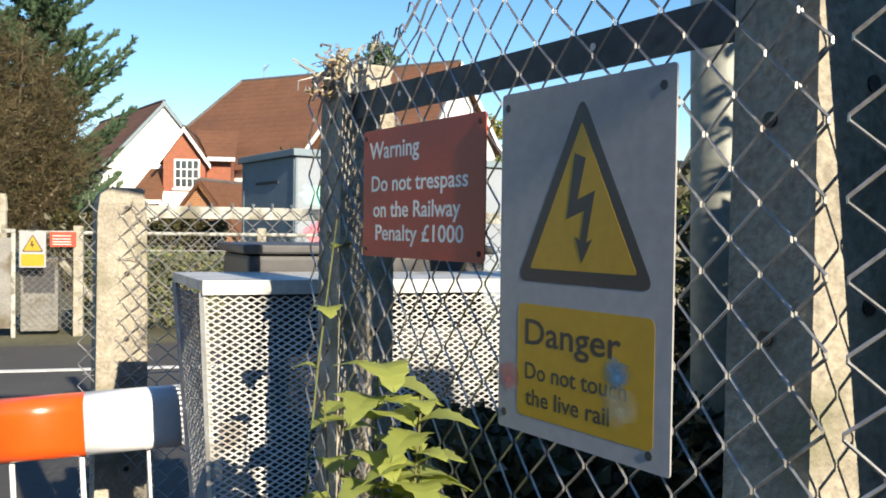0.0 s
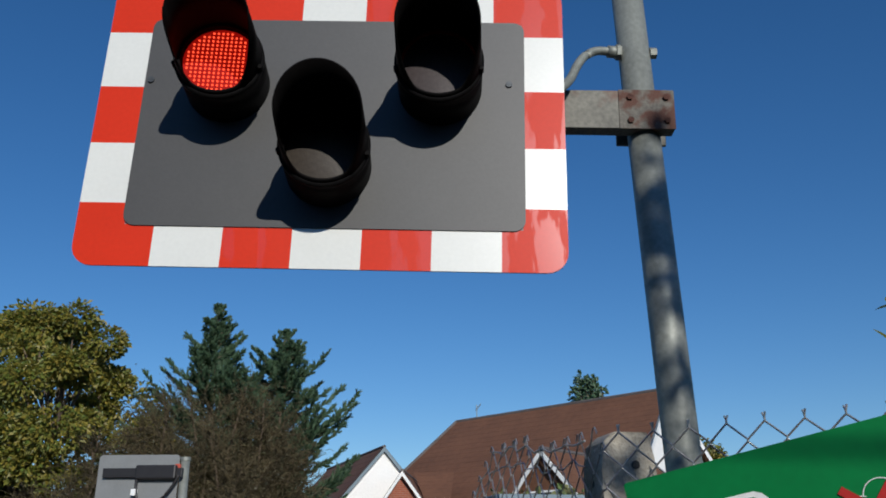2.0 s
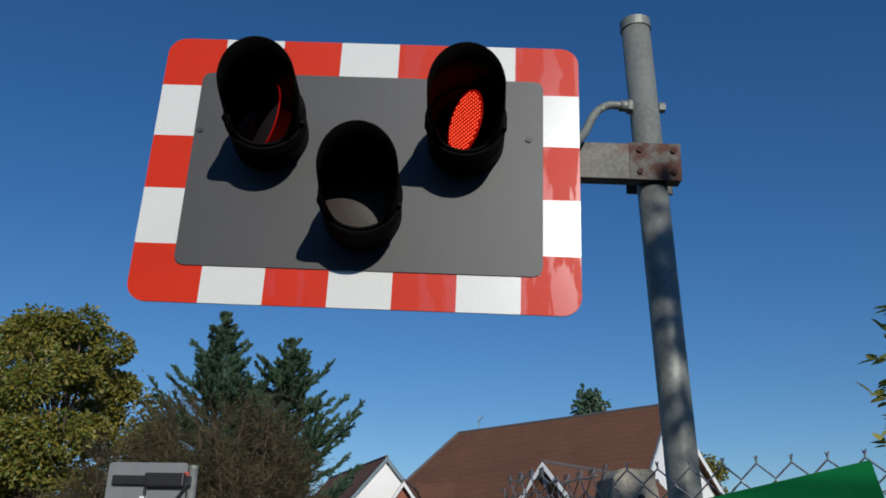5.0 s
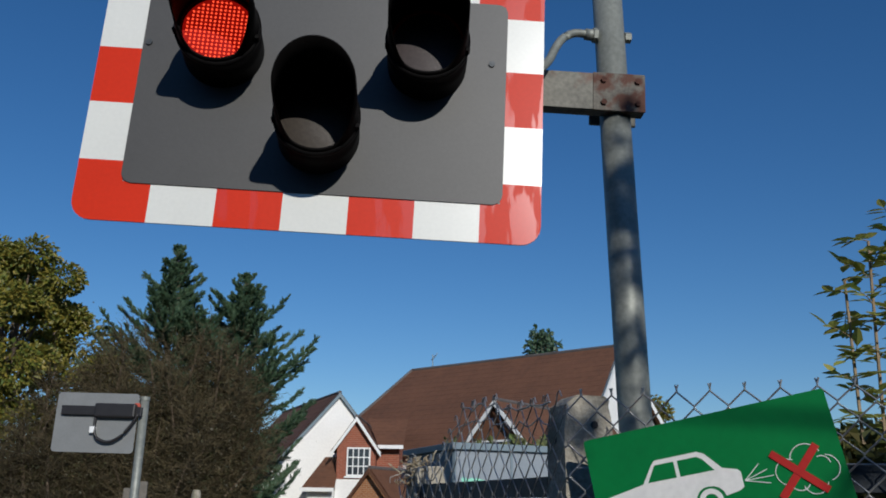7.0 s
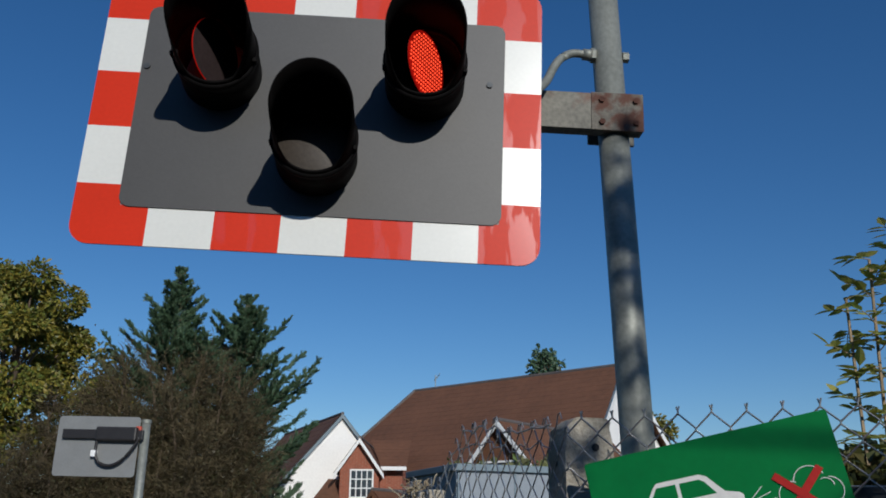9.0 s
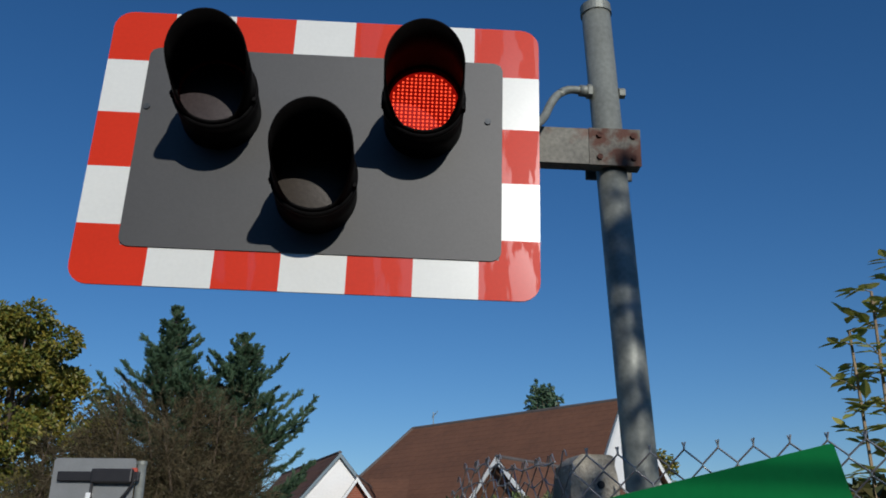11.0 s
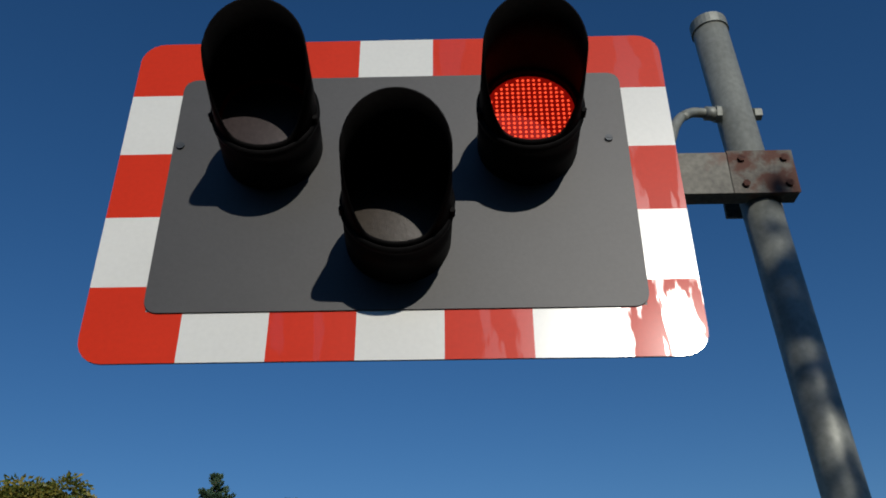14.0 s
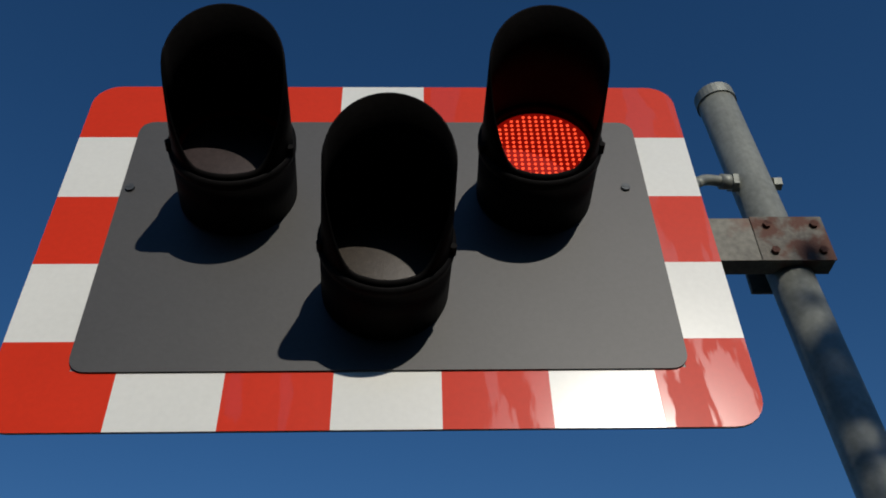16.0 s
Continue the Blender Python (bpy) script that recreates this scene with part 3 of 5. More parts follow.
# ---- chain-link ----
def chain_link(origin, d, length, z0, top, p=0.031, h=0.062, r=0.0020, sag=0.004, seed=0, lean=None, curl=False):
    """Interwoven zigzag wires of a chain-link panel; top(s) is its upper edge."""
    rnd = random.Random(seed)
    verts, faces = [], []
    d = Vector(d).normalized()
    nrm = d.cross(Vector((0, 0, 1)))
    count = int(length / (p / 2))
    for i in range(count + 1):
        if i % 2:
            continue
        s_mid = i * p / 2
        pts = []
        k = 0
        while True:
            z = z0 + k * h / 2
            s = s_mid + (p / 2 if (k + i // 2) % 2 else -p / 2)
            if z > top(s_mid):
                break
            off = (0.0026 if (k + i // 2) % 2 else -0.0026) + sag * noise.noise(Vector((s * 5, z * 4, seed)))
            q = Vector(origin) + d * (s + 0.004 * noise.noise(Vector((s * 7, z * 7, seed + 9)))) + nrm * off + Vector((0, 0, z + 0.004 * noise.noise(Vector((z * 6, s * 6, seed + 4)))))
            if lean:
                q += lean(s, z)
            pts += [q - Vector((0, 0, h * 0.035)), q + Vector((0, 0, h * 0.035))]
            k += 1
        if len(pts) < 2:
            continue
        tip = pts[-1] + Vector((0, 0, 0.010)) + d * (0.003 if (k - 1 + i // 2) % 2 else -0.003) + nrm * rnd.uniform(-0.004, 0.004)
        if curl:
            w = d * (p * 0.5 if (k - 1 + i // 2) % 2 else -p * 0.5)
            tip = pts[-1] + w * 0.35 + Vector((0, 0, 0.012))
            pts += [tip, tip + w * 0.5 + Vector((0, 0, 0.003)), tip + w * 0.95 - Vector((0, 0, 0.010))]
        else:
            pts.append(tip)
        base = len(verts)
        sides = 4
        for j, q in enumerate(pts):
            t = (pts[min(j + 1, len(pts) - 1)] - pts[max(j - 1, 0)]).normalized()
            a = nrm
            b = t.cross(a).normalized()
            for m in range(sides):
                c, sn = math.cos(m * math.pi / 2), math.sin(m * math.pi / 2)
                verts.append(q + (a * c + b * sn) * r)
        for j in range(len(pts) - 1):
            for m in range(sides):
                faces.append((base + j * sides + m, base + j * sides + (m + 1) % sides, base + (j + 1) * sides + (m + 1) % sides, base + (j + 1) * sides + m))
    return verts, faces


def fence_panel(origin, d, length, z0, top, label, seed=0, lean=None, p=0.031, h=0.062, r=0.0017):
    ob = thing("chain_link_fence", Matrix(), label, "fence", "chain-link fences")
    v, f = chain_link(origin, d, length, z0, top, p, h, r, 0.006, seed, lean, lean is not None)
    raw("wire_mesh", v, f, M_WIRE, ob)
    d = Vector(d).normalized()
    for z in (0.35, 1.0, top(length / 2) - 0.16):
        pts = [Vector(origin) + d * (length * k / 8) + Vector((0, 0, z + 0.003 * math.sin(k * 1.7 + seed))) for k in range(9)]
        if lean is None:
            part("line_wire", tubed(pts, 0.0015, 5), M_WIRE, ob, "straining wire")
    return ob


def left_top(s):
    k = min(1.0, max(0.0, s / 0.85))
    return 1.80 + 0.05 * min(1, k / 0.6) + 0.006 * math.sin(k * 17) - 0.14 * min(1, max(0, k - 0.64) / 0.16)


left_fence = fence_panel(P1 + FN * 0.052 - FD * 0.05, FD, 0.97, 0.1, left_top, "rusty chain-link fence panel with a buckled loose top", 3,
                         lambda s, z: FN * (-0.05 * max(0, z - 1.7) * 3 * math.sin(min(1, max(0, s / 0.85)) * math.pi)) if z > 1.7 else Vector())
for drop, r in ((0.012, 0.0022), (0.05, 0.0017)):
    pts = []
    for k in range(33):
        s = 0.92 * k / 32
        wave = 0.006 * math.sin(k * 1.9 + drop * 90) + 0.004 * math.sin(k * 4.1)
        z = left_top(s + 0.05) - drop + wave
        pts.append(P1 + FN * (0.052 + 0.004 * math.sin(k * 2.7) - 0.15 * max(0, z - 1.7) * math.sin(min(1, (s + 0.05) / 0.85) * math.pi)) + FD * s + Vector((0, 0, z)))
    part("edge_wire", tubed(pts, r, 6), M_WIRE, left_fence, "bent wire along the loose top edge")
rail = frame_of(P1 + FN * 0.030 + FD * 0.845 + Vector((0, 0, 1.632)), -FD, (0, 0, 1))
bar = thing("fence_rail", rail, "dark painted angle-iron rail between concrete posts", "rail")
bm = boxed(0.0, 0.80, -0.021, 0.021, 0.0, 0.005)
box(bm, 0.0, 0.80, 0.016, 0.021, -0.04, 0.0)
part("angle_iron", bm, M_IRON, bar)
# Pale discs on the rail stand in for daylight through its bolt holes.
for x in (0.20, 0.41, 0.615):
    part("bolt_hole", slabbed(disc(x, 0.004, 0.004, 12), 0.005, 0.0062), M_LETTER, bar, "white disc painted as daylight through a hole")

GD = Vector((0.866, -0.5, 0))
GN = Vector((-0.5, -0.866, 0))
G0 = Vector((0.613, 0.546, 0))
fence_panel(G0 - GN * 0.012 - GD * 0.02, GD, 1.5, 0.1, lambda s: 1.835 - 0.01 * s, "chain-link fence panel with barbed upper tips", 5)
fence_panel(Vector((-0.06, 2.72, 0)), (0.98, 0.18, 0), 1.7, 0.1, lambda s: 1.52, "chain-link fence between the barrier machine and a concrete post", 7)
fence_panel(Vector((-0.22, 2.74, 0)), (0.98, -0.3, 0), 0.16, 0.1, lambda s: 1.50, "chain-link mesh wrapped round a concrete post", 8)
rail2 = thing("fence_rail", frame_of((-0.085, 2.735, 1.478), (0.98, 0.18, 0.0), (0, 0, 1)), "pale lichened galvanised rail along the fence top", "rail")
part("angle_iron", boxed(0, 1.7, -0.020, 0.018, -0.01, 0.004, bevel=0.002), M_PALE_RAIL, rail2)
rail3 = thing("fence_rail", frame_of(G0 - GN * 0.03 + GD * 0.07 + Vector((0, 0, 1.645)), GD, (0, 0, 1)), "dark iron rail behind the chain-link", "rail")
part("angle_iron", boxed(0, 1.4, -0.025, 0.025, -0.03, 0.0, bevel=0.002), M_IRON, rail3)


# ---- signs on the fence ----
SD = -FD
warn = thing("warning_sign", frame_of(P1 + FN * 0.060 + FD * 0.708 + Vector((0, 0, 1.395)), SD, (0, 0, 1)) @ Matrix.Scale(0.945, 4), "faded red trespass warning sign with white lettering", "sign")
part("plate", slabbed(rounded(0, 0.335, 0, 0.198, 0.006, steps=3), -0.002, 0.0), M_SIGN_RED, warn)
words("lettering", "Warning", 0.020, 0.153, 0.026, 0.150, M_LETTER, warn)
words("lettering", "Do not trespass", 0.028, 0.102, 0.024, 0.268, M_LETTER, warn)
words("lettering", "on the Railway", 0.034, 0.062, 0.024, 0.245, M_LETTER, warn)
words("lettering", "Penalty \u00a31000", 0.042, 0.026, 0.024, 0.245, M_LETTER, warn)
for x, y in ((0.012, 0.186), (0.323, 0.186), (0.012, 0.012), (0.323, 0.012)):
    part("screw", slabbed(disc(x, y, 0.004, 10), 0.0, 0.0012), M_RUST, warn)

dang = thing("danger_sign", frame_of(P1 + FN * 0.066 + FD * 0.350 + Vector((0, 0, 1.206)), SD, (0, 0, 1)) @ Matrix.Scale(0.984, 4), "grubby white electrical danger sign with yellow triangle and panel", "sign")
part("plate", slabbed(rounded(0, 0.272, 0, 0.395, 0.004, steps=3), -0.002, 0.0), M_SIGN_WHITE, dang)


def tri(cx, y0, w, h, r, steps=6):
    """A triangle with rounded corners."""
    pts = [Vector((cx - w / 2, y0)), Vector((cx + w / 2, y0)), Vector((cx, y0 + h))]
    out = []
    for i in range(3):
        p, a, b = pts[i], pts[i - 1], pts[(i + 1) % 3]
        p1, p2 = p + (a - p).normalized() * r, p + (b - p).normalized() * r
        for k in range(steps + 1):
            t = k / steps
            q = p1 * (1 - t) ** 2 + p * 2 * t * (1 - t) + p2 * t * t
            out.append((q.x, q.y))
    return out


part("triangle_border", slabbed(tri(0.141, 0.176, 0.216, 0.204, 0.018), 0.0, 0.0002), M_INK, dang, "black triangle border")
part("triangle", slabbed(tri(0.141, 0.191, 0.168, 0.160, 0.004), 0.0002, 0.0004), M_SIGN_YELLOW, dang, "yellow warning triangle")
bolt = [(0.131, 0.318), (0.148, 0.312), (0.136, 0.268), (0.163, 0.277), (0.151, 0.222), (0.160, 0.226), (0.144, 0.200), (0.133, 0.228), (0.141, 0.224), (0.147, 0.256), (0.119, 0.247)]
part("flash", slabbed(bolt, 0.0004, 0.0006), M_INK, dang, "black lightning flash")
part("yellow_panel", slabbed(rounded(0.036, 0.250, 0.020, 0.150, 0.008, steps=3), 0.0, 0.0002), M_SIGN_YELLOW, dang, "yellow text panel")
words("lettering", "Danger", 0.050, 0.104, 0.029, 0.155, M_INK, dang, 0.0002)
words("lettering", "Do not touch", 0.051, 0.064, 0.019, 0.163, M_INK, dang, 0.0002)
words("lettering", "the live rail", 0.052, 0.034, 0.019, 0.138, M_INK, dang, 0.0002)


def blot(cx, cy, r, seed, n=26):
    rnd = random.Random(seed)
    return [(cx + r * (0.75 + 0.4 * rnd.random()) * math.cos(2 * math.pi * k / n), cy + 0.7 * r * (0.7 + 0.5 * rnd.random()) * math.sin(2 * math.pi * k / n)) for k in range(n)]


part("paint_smear", slabbed(blot(0, 0, 0.022, 4), 0.0006, 0.0007), M_SPRAY_BLUE, dang, "blue spray paint smear", pose(0.200, 0.090, 0))
part("paint_smear", slabbed(blot(0, 0, 0.032, 5), 0.0006, 0.0007), M_SPRAY_WHITE, dang, "pale scuff over the lettering", pose(0.205, 0.058, 0))
part("paint_smear", slabbed(blot(0, 0, 0.024, 6), 0.0006, 0.0007), M_SPRAY_PINK_SOFT, dang, "pink paint smear", pose(0.020, 0.062, 0))
for x, y in ((0.012, 0.378), (0.256, 0.375), (0.012, 0.018), (0.245, 0.016)):
    part("bolt", slabbed(disc(x, y, 0.005, 8), 0.0, 0.0008), M_IRON, dang)

GT = radians(10.8)
GX = GD * math.cos(GT) + Vector((0, 0, math.sin(GT)))
green = thing("engine_notice_sign", frame_of(G0 + GN * 0.004 + Vector((0, 0, 1.714)), GX, (0, 0, 1)), "tilted glossy green notice with a white car symbol", "sign")
part("plate", slabbed(rounded(0, 0.446, -0.60, 0, 0.006, steps=3), -0.004, 0.0), M_GREEN, green)
car = [(0.020, -0.122), (0.024, -0.113), (0.055, -0.108), (0.096, -0.101), (0.118, -0.070), (0.126, -0.0625), (0.205, -0.0625), (0.217, -0.068), (0.243, -0.099), (0.268, -0.106), (0.273, -0.112), (0.272, -0.138), (0.262, -0.143), (0.238, -0.147), (0.236, -0.139), (0.229, -0.131), (0.220, -0.127), (0.211, -0.126), (0.202, -0.127), (0.193, -0.132), (0.187, -0.140), (0.185, -0.149), (0.083, -0.153), (0.081, -0.144), (0.075, -0.136), (0.066, -0.131), (0.056, -0.129), (0.046, -0.131), (0.037, -0.137), (0.032, -0.146), (0.031, -0.154), (0.024, -0.150)]
part("car_symbol", slabbed(car, 0.0, 0.0007), M_LETTER, green, "white car outline")
part("car_window", slabbed([(0.106, -0.100), (0.124, -0.071), (0.160, -0.071), (0.160, -0.100)], 0.0007, 0.0012), M_GREEN, green)
part("car_window", slabbed([(0.167, -0.100), (0.167, -0.071), (0.203, -0.071), (0.212, -0.077), (0.229, -0.100)], 0.0007, 0.0012), M_GREEN, green)
for x, y in ((0.057, -0.1545), (0.211, -0.1515)):
    part("car_wheel", ring(bmesh.new(), x, y, 0.0125, 0.0215, 0.0, 0.0008, 32), M_LETTER, green)
rnd = random.Random(11)
for cx, cy, r, a0, a1 in ((0.385, -0.112, 0.026, 20, 170), (0.413, -0.132, 0.022, -80, 80), (0.390, -0.152, 0.020, 190, 350), (0.352, -0.128, 0.022, 60, 250), (0.366, -0.146, 0.016, 180, 330), (0.408, -0.125, 0.014, 0, 110)):
    bm = bmesh.new()
    tube(bm, [(*p, 0.0005) for p in disc(cx, cy, r, 20, a0, a1)], 0.0010, 4)
    part("smoke_outline", bm, M_LETTER, green, "thin white exhaust cloud outline")
for dy, ex in ((0.006, 0.318), (0.0, 0.326), (-0.006, 0.318), (0.012, 0.306)):
    part("exhaust_line", tubed([(0.276, -0.128, 0.0005), (ex, -0.128 + dy * 2, 0.0005)], 0.0009, 4), M_LETTER, green)
for a in (45, -45):
    c, sn = math.cos(radians(a)), math.sin(radians(a))
    part("cross_bar", slabbed([(0.369 + c * x - sn * y, -0.130 + sn * x + c * y) for x, y in ((-0.055, -0.0065), (0.055, -0.0065), (0.055, 0.0065), (-0.055, 0.0065))], 0.0012 if a > 0 else 0.0017, 0.0017 if a > 0 else 0.0022), M_CROSS, green, "dark red crossing-out bar")
part("lower_panel", slabbed(rounded(0.003, 0.443, -0.597, -0.410, 0.006, steps=3), 0.0, 0.0004), M_LETTER, green, "plain white lower panel")
words("lettering", "CUT ENGINE", 0.030, -0.294, 0.0465, 0.385, M_LETTER, green)
words("lettering", "CUT PO", 0.032, -0.379, 0.0465, 0.176, M_LETTER, green)


# ---- barrier machine with its mesh guard and boom ----
def expanded(w, h, sw=0.022, sh=0.0066, t=0.0021):
    """Expanded metal in the xz plane: slanted strands that meet in flat diamonds."""
    verts, faces = [], []
    rows, cols = int(h / sh), int(w / (sw / 2))
    for j in range(rows):
        z = j * sh
        base = len(verts)
        for i in range(cols + 1):
            x = i * sw / 2
            zz = z + (sh * 0.5 if (i + j) % 2 else -sh * 0.5) * 0.92
            for dz, dy in ((-t * 0.8, -0.0015), (t * 0.8, 0.0005), (t * 0.5, 0.002)):
                verts.append((x, dy, zz + dz))
        for i in range(cols):
            for m in range(2):
                a = base + i * 3 + m
                faces.append((a, a + 3, a + 4, a + 1))
    return verts, faces


MB = pose(0.112, 1.735, 0, 0, 0, 4)


def leaning(x, y, z):
    """The guard's sheets splay outwards towards the top and the back."""
    return x - 0.11 * y + (1.33 - z) * (0.046 + 0.12 * y), y, z


guard = thing("barrier_machine_guard", MB, "pale expanded-metal guard with folded lid round the barrier machine", "machine guard")
v, f = expanded(1.0, 1.22)
raw("front_mesh", [leaning(x, y, z + 0.09) for x, y, z in v], f, M_ALU, guard, "pale expanded metal sheet")
v, f = expanded(0.34, 1.22, 0.034, 0.0105, 0.0017)
raw("side_mesh", [leaning(-y, x, z + 0.09) for x, y, z in v], f, M_ALU, guard, "expanded metal sheet in shade")
bm = bmesh.new()
slab(bm, [(0.0, -0.006), (1.02, -0.006), (1.02, 0.34), (-0.042, 0.34)], 1.312, 1.332)
part("lid", bm, M_ALU, guard, "folded pale metal lid")
part("lid_lip", boxed(-0.002, 1.02, -0.010, -0.0065, 1.306, 1.3335), M_ALU, guard, "folded front lip of the lid")
for x, y in ((0.0, 0.0), (0.0, 0.335)):
    part("corner_post", tubed([leaning(x, y + 0.006, 0.05), leaning(x, y + 0.006, 1.31)], 0.008, 4), M_ALU, guard)
part("corner_post", boxed(0.99, 1.006, -0.004, 0.014, 0.0, 1.30), M_ALU, guard)
# Dark box inside the guard stands in for the shade behind the mesh.
part("shade_box", boxed(0.42, 0.95, 0.10, 0.32, 0.09, 1.22, bevel=0.01), M_CASE, guard, "dark box behind the mesh, standing in for shade")
part("base_frame", boxed(0.06, 1.0, 0.0, 0.34, 0.02, 0.09, bevel=0.004), M_CASE, guard)
machine = thing("barrier_machine", pose(0.215, 2.12, -0.015, 0, 0, 8), "dark steel barrier machine case behind the guard", "machine")
part("case", boxed(0.0, 0.62, 0, 0.35, 0.015, 1.385, bevel=0.012), M_CASE, machine)
part("lid", boxed(-0.015, 0.64, -0.015, 0.37, 1.387, 1.41, bevel=0.006), M_CASE, machine)
part("pale_flank", boxed(0.17, 0.32, -0.020, -0.002, 1.25, 1.375, bevel=0.003), M_ALU, machine, "pale galvanised plate")


def boom(name, m, length, r, skirt, n_bands, band, label, group):
    ob = thing(name, m, label, "barrier boom", group)
    for k in range(n_bands):
        bm = bmesh.new()
        x0, x1 = -k * band, -min(length, (k + 1) * band)
        sec = rounded(-r * 0.62, r * 0.62, -r, r, r * 0.5, steps=5)
        a = [bm.verts.new((x0, y, z)) for y, z in sec]
        b = [bm.verts.new((x1, y, z)) for y, z in sec]
        for i in range(len(sec)):
            j = (i + 1) % len(sec)
            bm.faces.new((a[i], b[i], b[j], a[j]))
        bm.faces.new(a)
        bm.faces.new(b[::-1])
        part("band", bm, M_BOOM_WHITE if k % 2 == 0 else M_BOOM_RED, ob, "white reflective band" if k % 2 == 0 else "orange-red reflective band", None, True)
    k = 0
    while 0.10 + k * skirt < length:
        x = -(0.10 + k * skirt)
        part("skirt_bar", tubed([(x, 0, -r + 0.002), (x, 0, -r - 0.80)], r * 0.085, 6), M_TRIM, ob)
        k += 1
    part("skirt_rail", tubed([(-0.08, 0, -r - 0.80), (-length + 0.05, 0, -r - 0.80)], r * 0.11, 6), M_TRIM, ob)
    part("tip", boxed(0, 0.016, -r * 0.45, r * 0.45, -r * 0.75, r * 0.75, bevel=0.005), M_CASE, ob)
    return ob


boom("barrier_boom", pose(0.088, 2.2, 0.984, 0, -3.0, 0), 3.2, 0.073, 0.15, 14, 0.236, "lowered crossing boom in orange-red and white with a hanging skirt", "crossing booms")
boom("barrier_boom", pose(-3.12, 11.6, 0.93, 0, -1.0, 0), 6.0, 0.07, 0.15, 10, 0.62, "lowered far crossing boom in red and white with a hanging skirt", "crossing booms")

# ---- far side of the crossing ----
far = thing("far_signal", frame_of((-3.80, 12.0, 2.31), (-0.99, 0.14, 0.02), (0, 0, 1)), "grey back of another crossing signal with its dark bracket arm", "traffic signal")
part("backplate", slabbed(rounded(-0.60, 0.60, 0, 0.84, 0.05), 0.0, 0.006), M_WHITE, far)
part("rear_sheet", slabbed(rounded(-0.60, 0.60, 0, 0.84, 0.05), -0.006, 0.0), M_BACK, far, "plain grey metal rear sheet")
part("arm", boxed(-0.68, 0.50, 0.52, 0.65, -0.07, -0.006, bevel=0.008), M_INK, far, "dark bracket arm")
part("cable_box", boxed(-0.60, 0.0, 0.49, 0.69, -0.11, -0.006, bevel=0.025), M_INK, far)
part("cable", tubed(smooth([(-0.02, 0.52, -0.06), (-0.02, 0.34, -0.06), (-0.08, 0.20, -0.07), (-0.25, 0.15, -0.07), (-0.42, 0.23, -0.07), (-0.56, 0.40, -0.07), (-0.64, 0.55, -0.07)]), 0.022, 8), M_INK, far, "looped black cable", None, True)
part("label_plate", boxed(-0.03, 0.04, 0.27, 0.36, -0.085, -0.006, bevel=0.005), M_TRIM, far)
fpole = thing("far_signal_pole", Matrix(), "galvanised steel pole of the far crossing signal", "pole")
part("shaft", tubed([(-3.15, 12.0, 0), (-3.13, 12.0, 3.08)], 0.062, 16), M_STEEL, fpole, "", None, True)
part("cap", tubed([(-3.13, 12.0, 3.06), (-3.13, 12.0, 3.11)], 0.07, 16), M_STEEL, fpole)
part("red_clamp", boxed(-3.25, -3.17, 11.9, 12.02, 2.90, 3.01, bevel=0.015), M_SIGN_RED, fpole, "small red cable clamp")

gate = thing("metal_gate", pose(-2.93, 12.1, 0), "grey sheet-metal gate with a patched mesh panel", "gate")
part("panel", boxed(0.0, 0.75, 0, 0.02, 0.12, 1.26), M_GATE, gate)
for x in (-0.05, 0.75):
    part("stile", boxed(x, x + 0.05, -0.02, 0.03, 0.0, 1.32, bevel=0.006), M_PALE_RAIL, gate)
part("top_rail", boxed(-0.05, 0.80, -0.02, 0.03, 1.32, 1.37, bevel=0.006), M_PALE_RAIL, gate)
part("lock_box", slabbed(disc(0.12, 0.72, 0.09, 14), 0, 0.04), M_STEEL, gate, "", pose(0, -0.0, 0, 90, 0, 0))
cab = thing("trackside_cabinet", pose(-2.12, 12.35, 0), "small grey trackside cabinet with a dark upper grille", "cabinet")
part("body", boxed(0, 0.45, 0, 0.3, 0.05, 1.0, bevel=0.01), M_GATE, cab)
part("grille", boxed(0.04, 0.41, -0.012, -0.002, 0.55, 0.95), M_CASE, cab, "dark grille")
fence_far = fence_panel(Vector((-2.1, 12.15, 0)), (1, 0, 0), 5.2, 0.1, lambda s: 1.33, "far chain-link fence along the railway", 12, None, 0.045, 0.09, 0.003)
frail = thing("fence_rail", pose(-2.1, 12.13, 1.33), "pale tubular rail on top of the far fence", "rail")
part("tube", tubed([(0, 0, 0), (5.2, 0, 0)], 0.025, 8), M_PALE_RAIL, frail)
for x in (-1.40, 0.9, 3.0):
    fp = thing("fence_post", pose(x, 12.15, 0), "pale concrete post of the far fence", "fence post", "far fence posts")
    part("shaft", boxed(-0.06, 0.06, -0.05, 0.05, 0, 1.42, bevel=0.012), M_CONCRETE, fp)
sg = thing("danger_sign", frame_of((-2.085, 12.08, 0.885), (1, 0, 0), (0, 0, 1)), "small far danger sign in yellow and white", "sign")
part("plate", slabbed(rounded(0, 0.31, 0, 0.455, 0.01, steps=3), -0.004, 0), M_SIGN_WHITE, sg)
part("triangle_border", slabbed(tri(0.155, 0.20, 0.25, 0.22, 0.02), 0.0, 0.002), M_INK, sg)
part("triangle", slabbed(tri(0.155, 0.212, 0.21, 0.19, 0.01), 0.002, 0.004), M_SIGN_YELLOW, sg, "yellow triangle")
part("yellow_panel", slabbed(rounded(0.02, 0.29, 0.02, 0.17, 0.01, steps=3), 0.0, 0.003), M_SIGN_YELLOW, sg)
part("flash", slabbed([(0.14, 0.34), (0.16, 0.33), (0.15, 0.29), (0.175, 0.30), (0.15, 0.235), (0.155, 0.275), (0.13, 0.27)], 0.004, 0.006), M_INK, sg)
